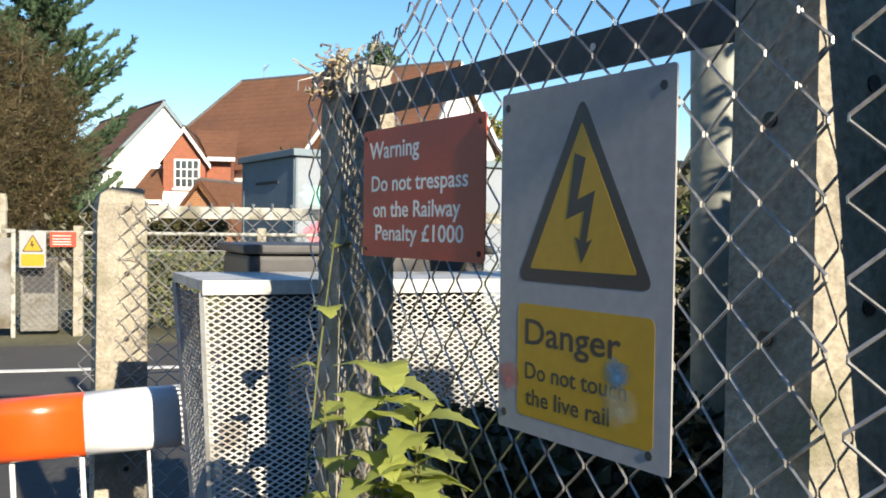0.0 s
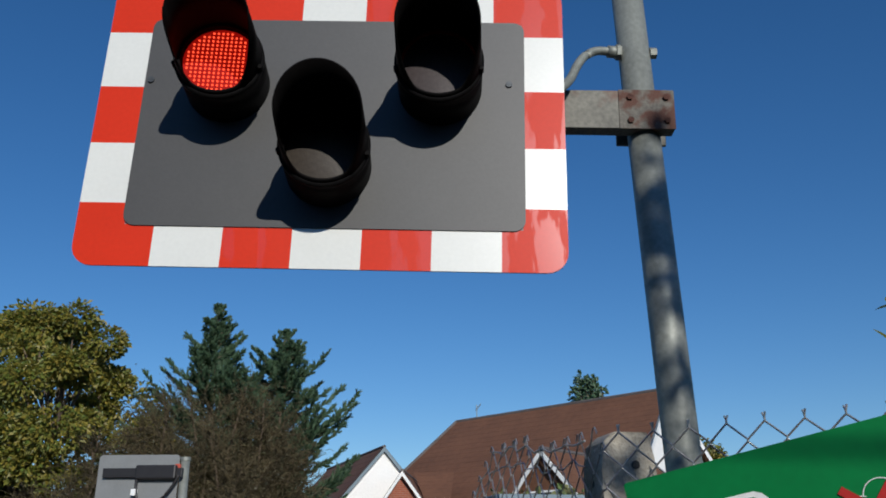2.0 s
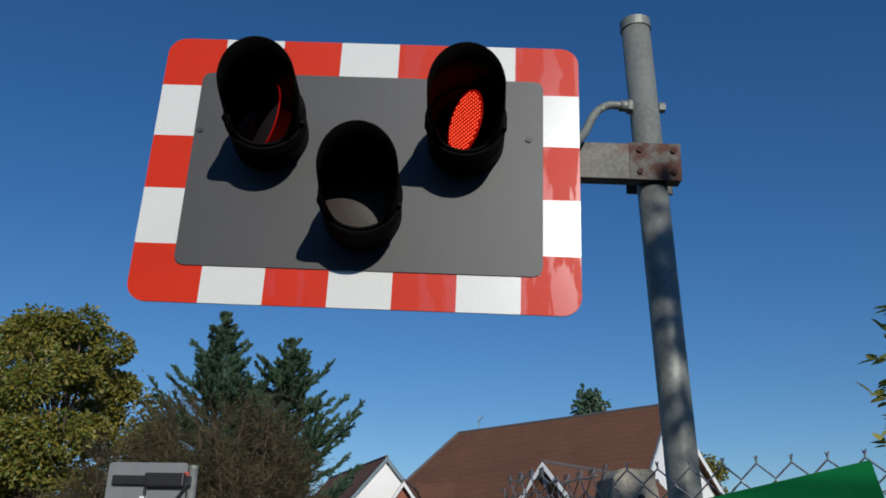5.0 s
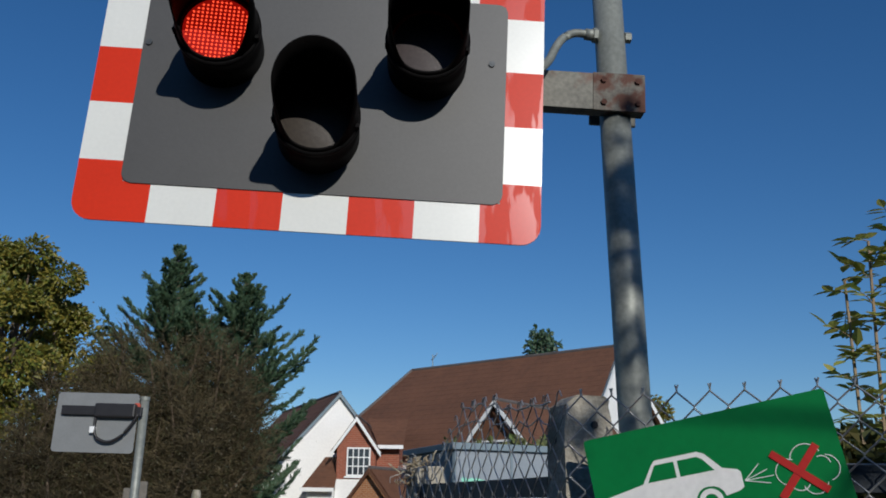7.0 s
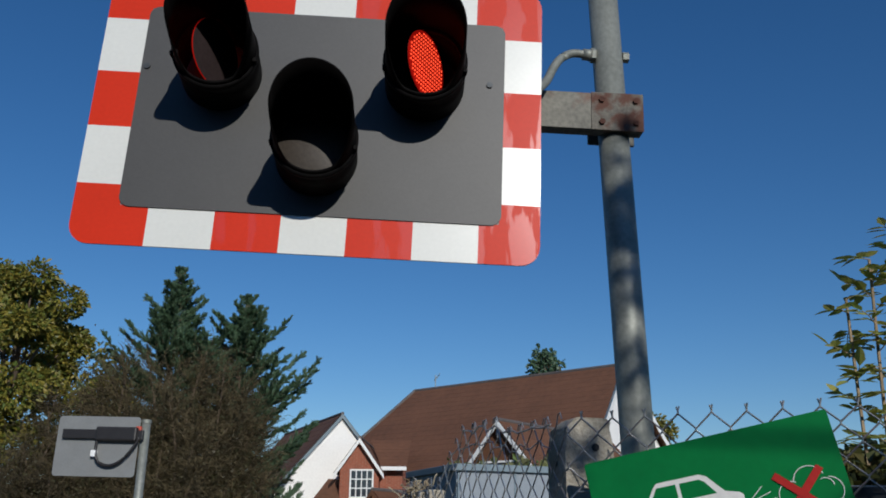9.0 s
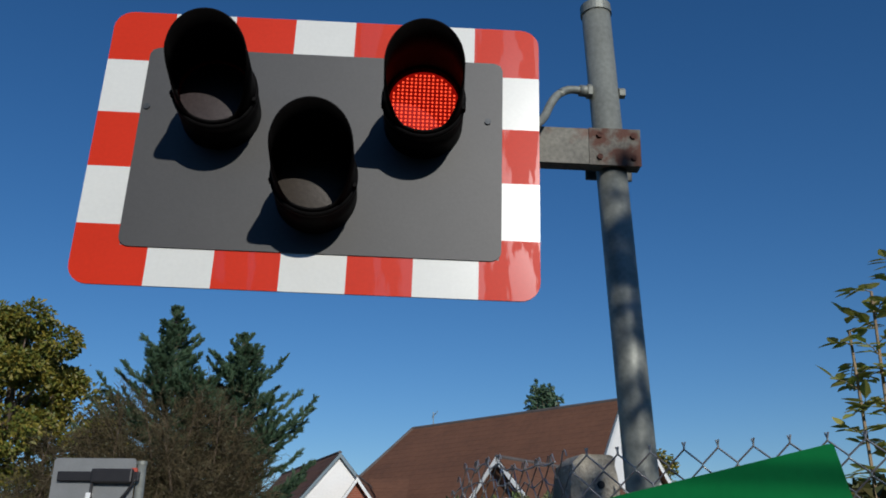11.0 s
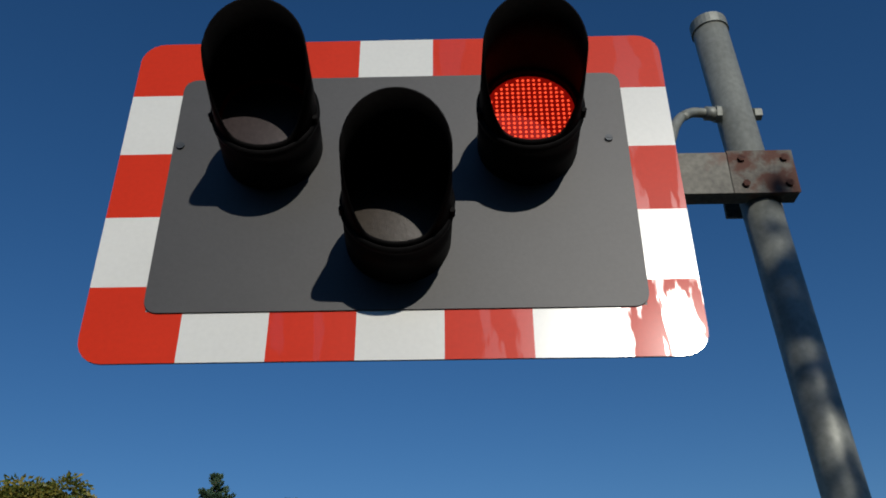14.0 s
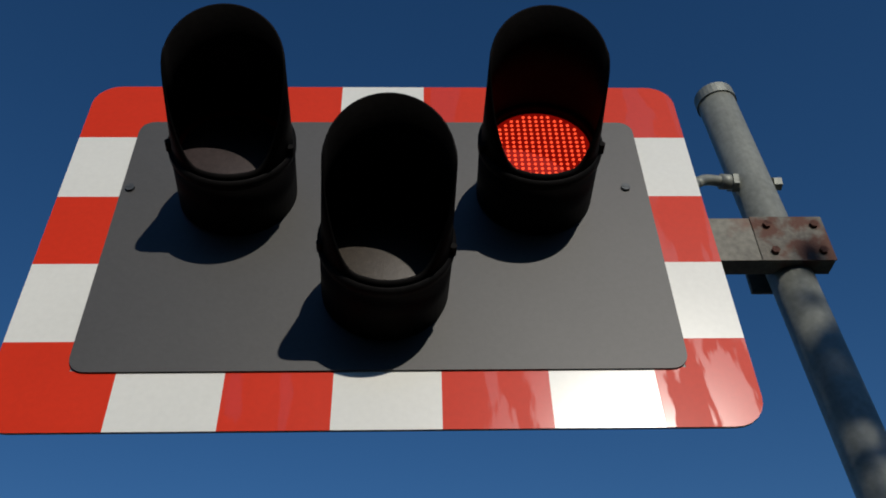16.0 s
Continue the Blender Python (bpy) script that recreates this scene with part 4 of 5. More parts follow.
sg = thing("warning_sign", frame_of((-1.73, 12.08, 1.15), (1, 0, 0), (0, 0, 1)), "small far orange-red trespass sign", "sign")
part("plate", slabbed(rounded(0, 0.31, 0, 0.19, 0.01, steps=3), -0.004, 0), M_SIGN_RED, sg)
for y in (0.135, 0.095, 0.06, 0.028):
    part("text_bar", boxed(0.03, 0.25, y, y + 0.008, 0, 0.002), M_LETTER, sg)
strut = thing("fence_strut", Matrix(), "pale concrete strut leaning on the far fence", "strut")
part("strut", tubed([(-1.62, 12.3, 0.95), (-1.22, 12.25, 0.45)], 0.045, 6), M_CONCRETE, strut)
for i, (x, h) in enumerate(((-3.45, 1.85), (-3.28, 1.95), (-3.62, 1.7), (-3.85, 1.4))):
    w = thing("timber_post", pose(x, 12.9 + 0.1 * i, 0, 0, 0, 10 * i), "weathered grey timber post beside the crossing", "post", "timber posts")
    part("post", boxed(-0.07, 0.07, -0.06, 0.06, 0, h, bevel=0.01), M_WOOD, w)
wf = thing("timber_fence", pose(-4.0, 13.4, 0, 0, 0, 6), "weathered close-boarded timber fence", "fence")
for k in range(34):
    part("board", boxed(-0.15 * k - 0.14, -0.15 * k, 0, 0.02, 0.03, 1.28 + 0.03 * math.sin(k * 2.3)), M_WOOD, wf)
part("rail", boxed(-5.1, 0, 0.02, 0.06, 1.0, 1.08), M_WOOD, wf)
nb = thing("notice_board", pose(-6.2, 12.5, 0), "white notice board on posts with a blue edge", "notice board")
part("board", boxed(-0.3, 0.32, 0, 0.03, 1.35, 1.85, bevel=0.006), M_TRIM, nb)
part("side_strip", boxed(-0.42, -0.31, 0, 0.03, 1.72, 1.86), M_BOARD_BLUE, nb)
part("leg", boxed(-0.03, 0.03, 0.035, 0.08, 0, 1.8), M_STEEL, nb)
for k in range(3):
    part("text_bar", boxed(-0.22, 0.2, -0.004, -0.001, 1.72 - 0.1 * k, 1.75 - 0.1 * k), M_INK, nb)
lp = thing("marker_post", pose(-1.87, 10.9, 0), "short white-topped trackside marker post", "post")
part("post", tubed([(-0.62, 2.2, 0), (-0.62, 2.2, 1.60)], 0.07, 10), M_CONCRETE, lp)
part("cap", tubed([(-0.62, 2.2, 1.60), (-0.62, 2.2, 1.78), (-0.62, 2.2, 1.84)], 0.080, 10, 0.055), M_CONCRETE, lp)

# equipment cabin
cabin = thing("equipment_cabin", pose(1.70, 15.3, 0, 0, 0, 17.4), "blue-grey railway equipment cabin with a pale end wall", "cabin")
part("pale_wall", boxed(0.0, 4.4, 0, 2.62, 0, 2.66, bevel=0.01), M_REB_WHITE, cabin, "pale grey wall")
# Darker blue-grey than the front: paint colour and shade of that side together.
part("grey_wall", boxed(-0.03, -0.002, 0.0, 2.62, 0, 2.66, bevel=0.006), M_REB, cabin, "blue-grey side wall, its shade put into a darker colour")
part("roof", boxed(-0.10, 4.5, -0.08, 2.70, 2.665, 2.79, bevel=0.012), M_REB, cabin)
part("vent", boxed(-0.045, -0.031, 0.75, 1.85, 2.22, 2.27), M_CASE, cabin, "narrow dark ventilation slot")
for y in (0.05, 2.5):
    part("corner_trim", boxed(-0.042, -0.031, y, y + 0.07, 0.05, 2.655), M_REB, cabin)
part("graffiti", slabbed(blot(0.34, 2.0, 0.30, 21), 0.0, 0.004), M_SPRAY_GREEN, cabin, "mint spray paint", pose(0, -0.003, 0, 90, 0, 0))
part("graffiti", slabbed(blot(0.45, 1.35, 0.30, 22), 0.0, 0.004), M_SPRAY_PINK, cabin, "pink spray paint", pose(0, -0.003, 0, 90, 0, 0))
for k in range(3):
    part("panel_joint", boxed(1.1 + k * 1.0, 1.14 + k * 1.0, -0.012, -0.002, 0.05, 2.655), M_REB, cabin)


# ---- houses ----
def quad_tiles(name, a, b, c, d, parent, material, course=0.34, lift=0.013):
    """A roof slope from eave a-b to ridge d-c, laid in overlapping courses."""
    a, b, c, d = map(Vector, (a, b, c, d))
    nrm = (b - a).cross(d - a).normalized()
    n = max(2, int((d - a).length / course))
    verts, faces = [], []
    for i in range(n):
        t0, t1 = i / n, (i + 1) / n
        verts += [a.lerp(d, t0) + nrm * 0.008, b.lerp(c, t0) + nrm * 0.008, a.lerp(d, t0) + nrm * lift, b.lerp(c, t0) + nrm * lift]
        q = 4 * i
        faces += [(q, q + 1, q + 3, q + 2), (q + 2, q + 3, q + 5, q + 4)]
    verts += [d + nrm * 0.008, c + nrm * 0.008]
    return raw(name, verts, faces, material, parent)


def gable_house(name, m, w, depth, eave, ridge, wall, label, over=0.25, trim=None):
    """A block with its ridge along y and the gable in front at y = 0."""
    ob = thing(name, m, label, "house")
    bm = slabbed([(-w / 2, 0), (w / 2, 0), (w / 2, eave), (0, ridge), (-w / 2, eave)], -depth, 0)
    part("wall", bm, wall, ob, "", pose(0, 0, 0, 90, 0, 0))
    k = (ridge - eave) / (w / 2)
    e = eave - over * k
    quad_tiles("roof", (-w / 2 - over, depth + over, e + 0.06), (-w / 2 - over, -over, e + 0.06), (0, -over, ridge + 0.06), (0, depth + over, ridge + 0.06), ob, M_ROOF)
    quad_tiles("roof", (w / 2 + over, -over, e + 0.06), (w / 2 + over, depth + over, e + 0.06), (0, depth + over, ridge + 0.06), (0, -over, ridge + 0.06), ob, M_ROOF)
    part("ridge_tiles", tubed([(0, -over, ridge + 0.05), (0, depth + over, ridge + 0.05)], 0.075, 8), M_RIDGE, ob, "grey ridge tiles")
    for sgn in (-1, 1):
        x0 = sgn * (w / 2 + over)
        bm = bmesh.new()
        slab(bm, [(x0, e - 0.14), (x0, e + 0.04), (0, ridge + 0.04), (0, ridge - 0.14)] if sgn < 0 else [(0, ridge - 0.14), (0, ridge + 0.04), (x0, e + 0.04), (x0, e - 0.14)], over, over + 0.04)
        part("bargeboard", bm, trim or M_TRIM, ob, "" if trim else "white bargeboard", pose(0, 0, 0, 90, 0, 0))
    return ob


def window(parent, x, z, w, h, y=0.0, cols=2, rows=3):
    fr = part("window", boxed(x - w / 2, x + w / 2, y - 0.05, y - 0.004, z, z + h), M_TRIM, parent, "white-framed window")
    cw, ch = (w - 0.08) / cols, (h - 0.08) / rows
    for i in range(cols):
        for j in range(rows):
            part("pane", boxed(x - w / 2 + 0.06 + i * cw, x - w / 2 + 0.02 + (i + 1) * cw, y - 0.056, y - 0.051, z + 0.06 + j * ch, z + 0.02 + (j + 1) * ch), M_GLASS_DARK, fr)
    part("sill", boxed(x - w / 2 - 0.06, x + w / 2 + 0.06, y - 0.12, y - 0.004, z - 0.07, z - 0.005), M_TRIM, fr)
    return fr


white = gable_house("white_house", pose(-1.315, 35.5, 0, 0, 0, 20), 6.4, 9.0, 2.5, 6.14, M_RENDER, "white rendered house with a red-brown tiled gable roof", 0.12, M_REB)
dish = part("satellite_dish", slabbed(disc(0, 0, 0.28, 18), 0, 0.05), M_BACK, white, "small grey satellite dish", pose(1.2, -0.2, 4.0, 80, 0, 20))

brick = gable_house("brick_bay", pose(-0.49, 34.0, 0.08, 0, 0, -6), 1.5, 5.0, 3.9, 4.95, M_BRICK, "red brick gabled bay with a white window and bargeboards", 0.22)
window(brick, 0.10, 2.74, 0.92, 1.08, 0.0, 4, 3)
part("rendered_base", boxed(-0.76, 0.76, -0.035, -0.004, 0, 2.62), M_RENDER, brick, "white rendered wall under the bay window")
part("brick_wing", slabbed([(0.75, 0), (1.62, 0), (1.62, 3.85), (0.75, 3.85)], -5.0, -0.6), M_BRICK, brick, "red brick side wing", pose(0, 0, 0, 90, 0, 0))
quad_tiles("wing_roof", (0.8, 0.3, 3.93), (1.8, 0.3, 3.93), (1.8, 2.8, 5.2), (0.1, 2.8, 5.2), brick, M_ROOF)
part("gutter", boxed(0.8, 1.8, 0.18, 0.30, 3.80, 3.94), M_TRIM, brick, "white gutter")
part("lean_wall", boxed(-1.75, -0.76, -0.4, 3, 0, 2.2), M_RENDER, brick, "white rendered lean-to")
quad_tiles("lean_roof", (-1.95, -0.7, 2.25), (-0.70, -0.7, 2.25), (-0.70, 1.0, 3.5), (-1.35, 1.0, 3.5), brick, M_ROOF)
part("lean_gutter", boxed(-2.0, -0.70, -0.82, -0.70, 2.14, 2.28), M_TRIM, brick, "white gutter")
porch = gable_house("brick_porch", pose(0.15, 32.0, 0, 0, 0, -34), 3.0, 3.4, 1.3, 3.0, M_PORCH_BRICK, "small orange brick porch with a tiled gable roof", 0.2, M_ROOF)

hall = thing("large_house", Matrix.Translation((0.13, -1.0, 0)) @ Matrix.Diagonal((1.12, 1.12, 1.081, 1)) @ Matrix.Translation((-0.2, 1.0, 0)), "large house with a broad red-brown tiled roof and white gable end", "house")
RL, RR = Vector((1.85, 38.6, 7.75)), Vector((9.35, 31.2, 7.75))
along = (RR - RL).normalized()
outw = Vector((along.y, -along.x, 0))
if outw.y > 0:
    outw = -outw
E0, E1 = RL - along * 1.0 + outw * 5.0, RR + outw * 5.0
E1 += along * 1.3
E0.z = E1.z = 3.4
quad_tiles("front_roof", E0, E1, RR, RL, hall, M_ROOF)
B0, B1 = RL - along * 1.0 - outw * 5.0, RR - outw * 5.0
B0.z = B1.z = 3.4
quad_tiles("rear_roof", B1, B0, RL, RR, hall, M_ROOF)
quad_tiles("hip_roof", B0, E0, RL + Vector((0, 0, 0.0)), RL, hall, M_ROOF)
verts = [E0 - outw * 0.3 + along * 0.3, E1 - outw * 0.3 - along * 0.25, B1 + outw * 0.3 - along * 0.25, B0 + outw * 0.3 + along * 0.3]
lo = [Vector((v.x, v.y, 0)) for v in verts]
hi = [Vector((v.x, v.y, 3.45)) for v in verts]
top_g = RR - along * 0.25 - Vector((0, 0, 0.12))
raw("wall", lo + hi + [top_g], [(0, 1, 5, 4), (1, 2, 6, 8, 5), (2, 3, 7, 6), (3, 0, 4, 7)], M_RENDER, hall, "white rendered wall")
bm = bmesh.new()
for p, q in ((E1, RR), (B1, RR)):
    k0, k1 = p + along * 0.08, q + along * 0.08
    vs = [bm.verts.new(x) for x in (k0, k1, k1 - Vector((0, 0, 0.28)), k0 - Vector((0, 0, 0.28)))]
    bm.faces.new(vs)
part("bargeboard", bm, M_TRIM, hall, "white bargeboard")
part("ridge_tiles", tubed([RL, RR], 0.08, 8), M_RIDGE, hall, "grey ridge tiles")
part("hip_tiles", tubed([E0, RL], 0.08, 8), M_RIDGE, hall, "grey hip tiles")
am = RL.lerp(RR, 0.115)
part("aerial_mast", tubed([am, am + Vector((0, 0, 0.62))], 0.018, 6), M_STEEL, hall)
part("aerial", tubed([am + Vector((-0.05, 0.1, 0.40)), am + Vector((0.16, -0.3, 0.58))], 0.012, 6), M_STEEL, hall)
for k in range(4):
    q = am + Vector((-0.02 + 0.055 * k, 0.05 - 0.11 * k, 0.425 + 0.047 * k))
    part("aerial_element", tubed([q - Vector((0.02, 0, 0.10)), q + Vector((0.02, 0, 0.10))], 0.007, 5), M_STEEL, hall)

# dormer-gabled annexe seen above the loose mesh
annexe = gable_house("white_annexe", pose(4.1, 27.0, 0, 0, 0, -42), 2.9, 7.0, 3.3, 4.95, M_ROOF, "tile-hung annexe with a dark tiled gable and windows", 0.25)
window(annexe, 0.0, 3.2, 1.7, 0.55, 0.0, 3, 1)
part("lower_wall", boxed(-1.4, 1.4, -0.06, -0.003, 0, 3.1), M_RENDER, annexe, "white rendered lower wall")


# ---- plants ----
def leaves(n, place, size, seed, bend=0.25):
    """Small folded leaves scattered by place(rnd) -> position, direction."""
    rnd = random.Random(seed)
    verts, faces = [], []
    for _ in range(n):
        p, d = place(rnd)
        d = Vector(d).normalized()
        side = d.cross(Vector((rnd.uniform(-1, 1), rnd.uniform(-1, 1), rnd.uniform(-1, 1)))).normalized()
        up = d.cross(side)
        s = size * rnd.uniform(0.6, 1.35)
        k = len(verts)
        p = Vector(p)
        verts += [p, p + d * s * 0.5 + side * s * 0.33 + up * s * bend, p + d * s, p + d * s * 0.5 - side * s * 0.33 + up * s * bend]
        faces += [(k, k + 1, k + 2), (k, k + 2, k + 3)]
    return verts, faces


def limb(bm, a, b, r0, r1, rnd, bow=0.08, n=4):
    a, b = Vector(a), Vector(b)
    off = Vector((rnd.uniform(-1, 1), rnd.uniform(-1, 1), rnd.uniform(-0.3, 0.6))) * (b - a).length * bow
    pts = [a.lerp(b, i / n) + off * math.sin(math.pi * i / n) for i in range(n + 1)]
    tube(bm, pts, r0, 5, r1, False)
    return pts


def broadleaf(x, y, h, spread, base, seed, label, material, n=14000, size=0.22, name="tree"):
    rnd = random.Random(seed)
    ob = thing(name, pose(x, y, 0), label, "tree")
    bm = bmesh.new()
    limb(bm, (0, 0, 0), (0.2, 0, h * 0.55), 0.28, 0.14, rnd)
    clumps = []
    for k in range(80):
        z = base + (h - base) * (0.06 + 0.9 * rnd.random())
        k2 = (z - base) / (h - base)
        rad = spread * (math.sin(math.pi * min(1, 0.16 + 0.80 * k2)) ** 0.75) * rnd.uniform(0.35, 1.0)
        a = rnd.uniform(0, 2 * math.pi)
        c = Vector((math.cos(a) * rad, math.sin(a) * rad, z))
        clumps.append((c, rnd.uniform(0.55, 1.15) * spread * 0.26))
        limb(bm, (0.1, 0, min(z * 0.75, h * 0.55)), c, 0.08, 0.015, rnd)
    part("trunk", bm, M_BARK, ob)

    def place(q):
        c, r = q.choice(clumps)
        v = Vector((q.gauss(0, 1), q.gauss(0, 1), q.gauss(0, 1))).normalized() * r * q.uniform(0.35, 1.1) ** 0.6
        v.z *= 0.75
        return c + v, v + Vector((0, 0, -0.4 * r)) + Vector((q.uniform(-1, 1), q.uniform(-1, 1), q.uniform(-1, 1))) * r * 0.6

    v, f = leaves(n, place, size, seed + 1)
    raw("crown", v, f, material, ob)
    return ob


def conifer(x, y, h, spread, seed, label, ratio, n_b=250):
    """A ragged cypress: upswept boughs, each feathered with narrow sprays."""
    rnd = random.Random(seed)
    ob = thing("conifer", pose(x, y, 0), label, "tree", "cypress trees")
    bm = bmesh.new()
    limb(bm, (0, 0, 0), (0, 0, h * 0.97), 0.22, 0.015, rnd, 0.01, 6)
    verts, faces = [], []

    def blade(p, d, ln, w):
        side = d.cross(Vector((rnd.uniform(-1, 1), rnd.uniform(-1, 1), rnd.uniform(-1, 1)))).normalized() * w
        o = len(verts)
        verts.extend((p - side * 0.4, p + d * ln * 0.45 + side, p + d * ln, p + d * ln * 0.45 - side))
        faces.append((o, o + 1, o + 2, o + 3))

    def spray(p, d, ln):
        """A flat feathery tuft of overlapping blades."""
        d = d.normalized()
        for _ in range(25):
            t = rnd.random()
            e = (d + Vector((rnd.gauss(0, 0.27), rnd.gauss(0, 0.27), rnd.gauss(0.18, 0.25)))).normalized()
            blade(p + d * ln * 0.65 * t, e, ln * (0.7 - 0.3 * t) * rnd.uniform(0.6, 1.3), 0.010 + 0.010 * rnd.random())

    for k in range(n_b):
        t = ((k + rnd.random()) / n_b) ** 0.8
        below = h * (1 - t) * 0.92
        reach = (0.05 + min(spread, ratio * below)) * rnd.choice((0.35, 0.5, 0.65, 0.8, 1.0, 1.2))
        a = rnd.uniform(0, 2 * math.pi)
        z = h - below
        rise = reach * rnd.uniform(0.45, 0.85) if below > 0.5 else reach * 2.2
        tip = Vector((math.cos(a) * reach, math.sin(a) * reach, min(z + rise, h * 0.995)))
        root = Vector((0, 0, z))
        mid = root.lerp(tip, 0.5) - Vector((0, 0, 0.10 * reach))
        pts = [root, root.lerp(mid, 0.5), mid, mid.lerp(tip, 0.5) - Vector((0, 0, 0.03 * reach)), tip]
        tube(bm, pts, 0.022, 4, 0.004, False)
        n = 11 + int(21 * reach)
        size = min(1.0, 0.40 + 0.28 * below)
        for j in range(n):
            u = (0.18 + 0.82 * (j + rnd.random()) / n) * (len(pts) - 1.001)
            p = pts[int(u)].lerp(pts[int(u) + 1], u % 1)
            d = (tip - root).normalized() + Vector((rnd.gauss(0, 0.38), rnd.gauss(0, 0.38), rnd.gauss(0.2, 0.3)))
            spray(p, d, (0.40 - 0.16 * j / n) * size * rnd.uniform(0.75, 1.3))
        spray(tip - (tip - root).normalized() * 0.1, tip - mid, 0.36 * size)
    for j in range(9):
        spray(Vector((0, 0, h * (0.90 + 0.0095 * j))), Vector((rnd.gauss(0, 0.15), rnd.gauss(0, 0.15), 1)), 0.20 - 0.008 * j)
    part("trunk", bm, M_BARK, ob)
    raw("crown", verts, faces, M_CONIFER, ob)
    return ob


def twiggy(x, y, h, spread, seed, label, n=3200, leaves_n=12000):
    """A dense bare bush: stems from the base that fork into fine twigs."""
    rnd = random.Random(seed)
    ob = thing("bare_bush", pose(x, y, 0), label, "bush")
    bm = bmesh.new()
    verts, faces, tips = [], [], []
    for k in range(40):
        a, rad = rnd.uniform(0, 2 * math.pi), spread * rnd.random() ** 0.6
        top = Vector((math.cos(a) * rad, math.sin(a) * rad * 0.7, h * (0.95 - 0.42 * (rad / spread) ** 2) * rnd.uniform(0.7, 1.0)))
        pts = limb(bm, (math.cos(a) * 0.5, math.sin(a) * 0.5, 0), top, 0.07, 0.015, rnd, 0.1, 5)
        tips.append(pts)
    for k in range(n):
        pts = rnd.choice(tips)
        i = rnd.uniform(1.2, len(pts) - 1.01)
        p = pts[int(i)].lerp(pts[int(i) + 1], i % 1)
        ln = rnd.uniform(0.5, 1.3)
        d = Vector((p.x * 0.25 + rnd.gauss(0, 0.6), p.y * 0.25 + rnd.gauss(0, 0.6), rnd.uniform(-0.2, 1.0))).normalized()
        q = p
        for s in range(3):
            nd = (d + Vector((rnd.gauss(0, 0.3), rnd.gauss(0, 0.3), rnd.gauss(0, 0.3)))).normalized()
            e = q + nd * ln / 3
            side = nd.orthogonal().normalized() * 0.014 * (1 - 0.28 * s)
            b = nd.cross(side)
            o = len(verts)
            verts += [q + side, q - side * 0.5 + b * 0.8, q - side * 0.5 - b * 0.8, e]
            faces += [(o, o + 1, o + 3), (o + 1, o + 2, o + 3), (o + 2, o, o + 3)]
            for g in range(3):
                w = (nd + Vector((rnd.gauss(0, 0.7), rnd.gauss(0, 0.7), rnd.gauss(0, 0.5)))).normalized() * rnd.uniform(0.15, 0.4)
                r0 = q.lerp(e, rnd.random())
                sd = w.orthogonal().normalized() * 0.008
                o = len(verts)
                verts += [r0 + sd, r0 - sd, r0 + w, r0 + sd.cross(w).normalized() * 0.010]
                faces += [(o, o + 1, o + 2), (o + 1, o + 3, o + 2)]
            q = e
    part("trunk", bm, M_BARK, ob)
    tagged(raw("twig_mass", verts, faces, M_TWIG, ob), kind="stuff")

    def place(q):
        pts = q.choice(tips)
        i = q.uniform(1.6, len(pts) - 1.01)
        p = pts[int(i)].lerp(pts[int(i) + 1], i % 1)
        return p + Vector((q.gauss(0, 0.5), q.gauss(0, 0.5), q.gauss(0, 0.45))), (q.uniform(-1, 1), q.uniform(-1, 1), q.uniform(-1, 1))

    v, f = leaves(leaves_n, place, 0.065, seed + 5)
    raw("dry_leaves", v, f, M_BROWNLEAF, ob)
    return ob


broadleaf(-12.2, 29.0, 10.2, 4.0, 0.3, 31, "large leafy tree with green and yellowing leaves", M_LEAF, 60000, 0.17)
broadleaf(-17.5, 31.5, 9.6, 4.2, 1.0, 32, "leafy tree at the edge of the crossing", M_LEAF, 22000, 0.24)
conifer(-7.1, 30.1, 10.65, 2.3, 41, "tall dark green cypress with upswept tips", 0.40)
conifer(-4.65, 30.0, 9.65, 2.15, 42, "dark green cypress with ragged side branches", 0.56)
twiggy(-5.9, 25.5, 7.7, 3.0, 51, "large bare brown bush of tangled twigs", 6000, 16000)
twiggy(-8.8, 26.0, 6.2, 2.4, 52, "bare brown bush beside the leafy tree", 3600, 12000)
broadleaf(8.3, 41.0, 10.2, 1.2, 6.5, 61, "small tree top behind the roof ridge", M_CONIFER, 2600, 0.22)
broadleaf(14.3, 44.0, 7.4, 1.8, 3.4, 62, "small tree top behind the white gable", M_LEAF, 2600, 0.22)



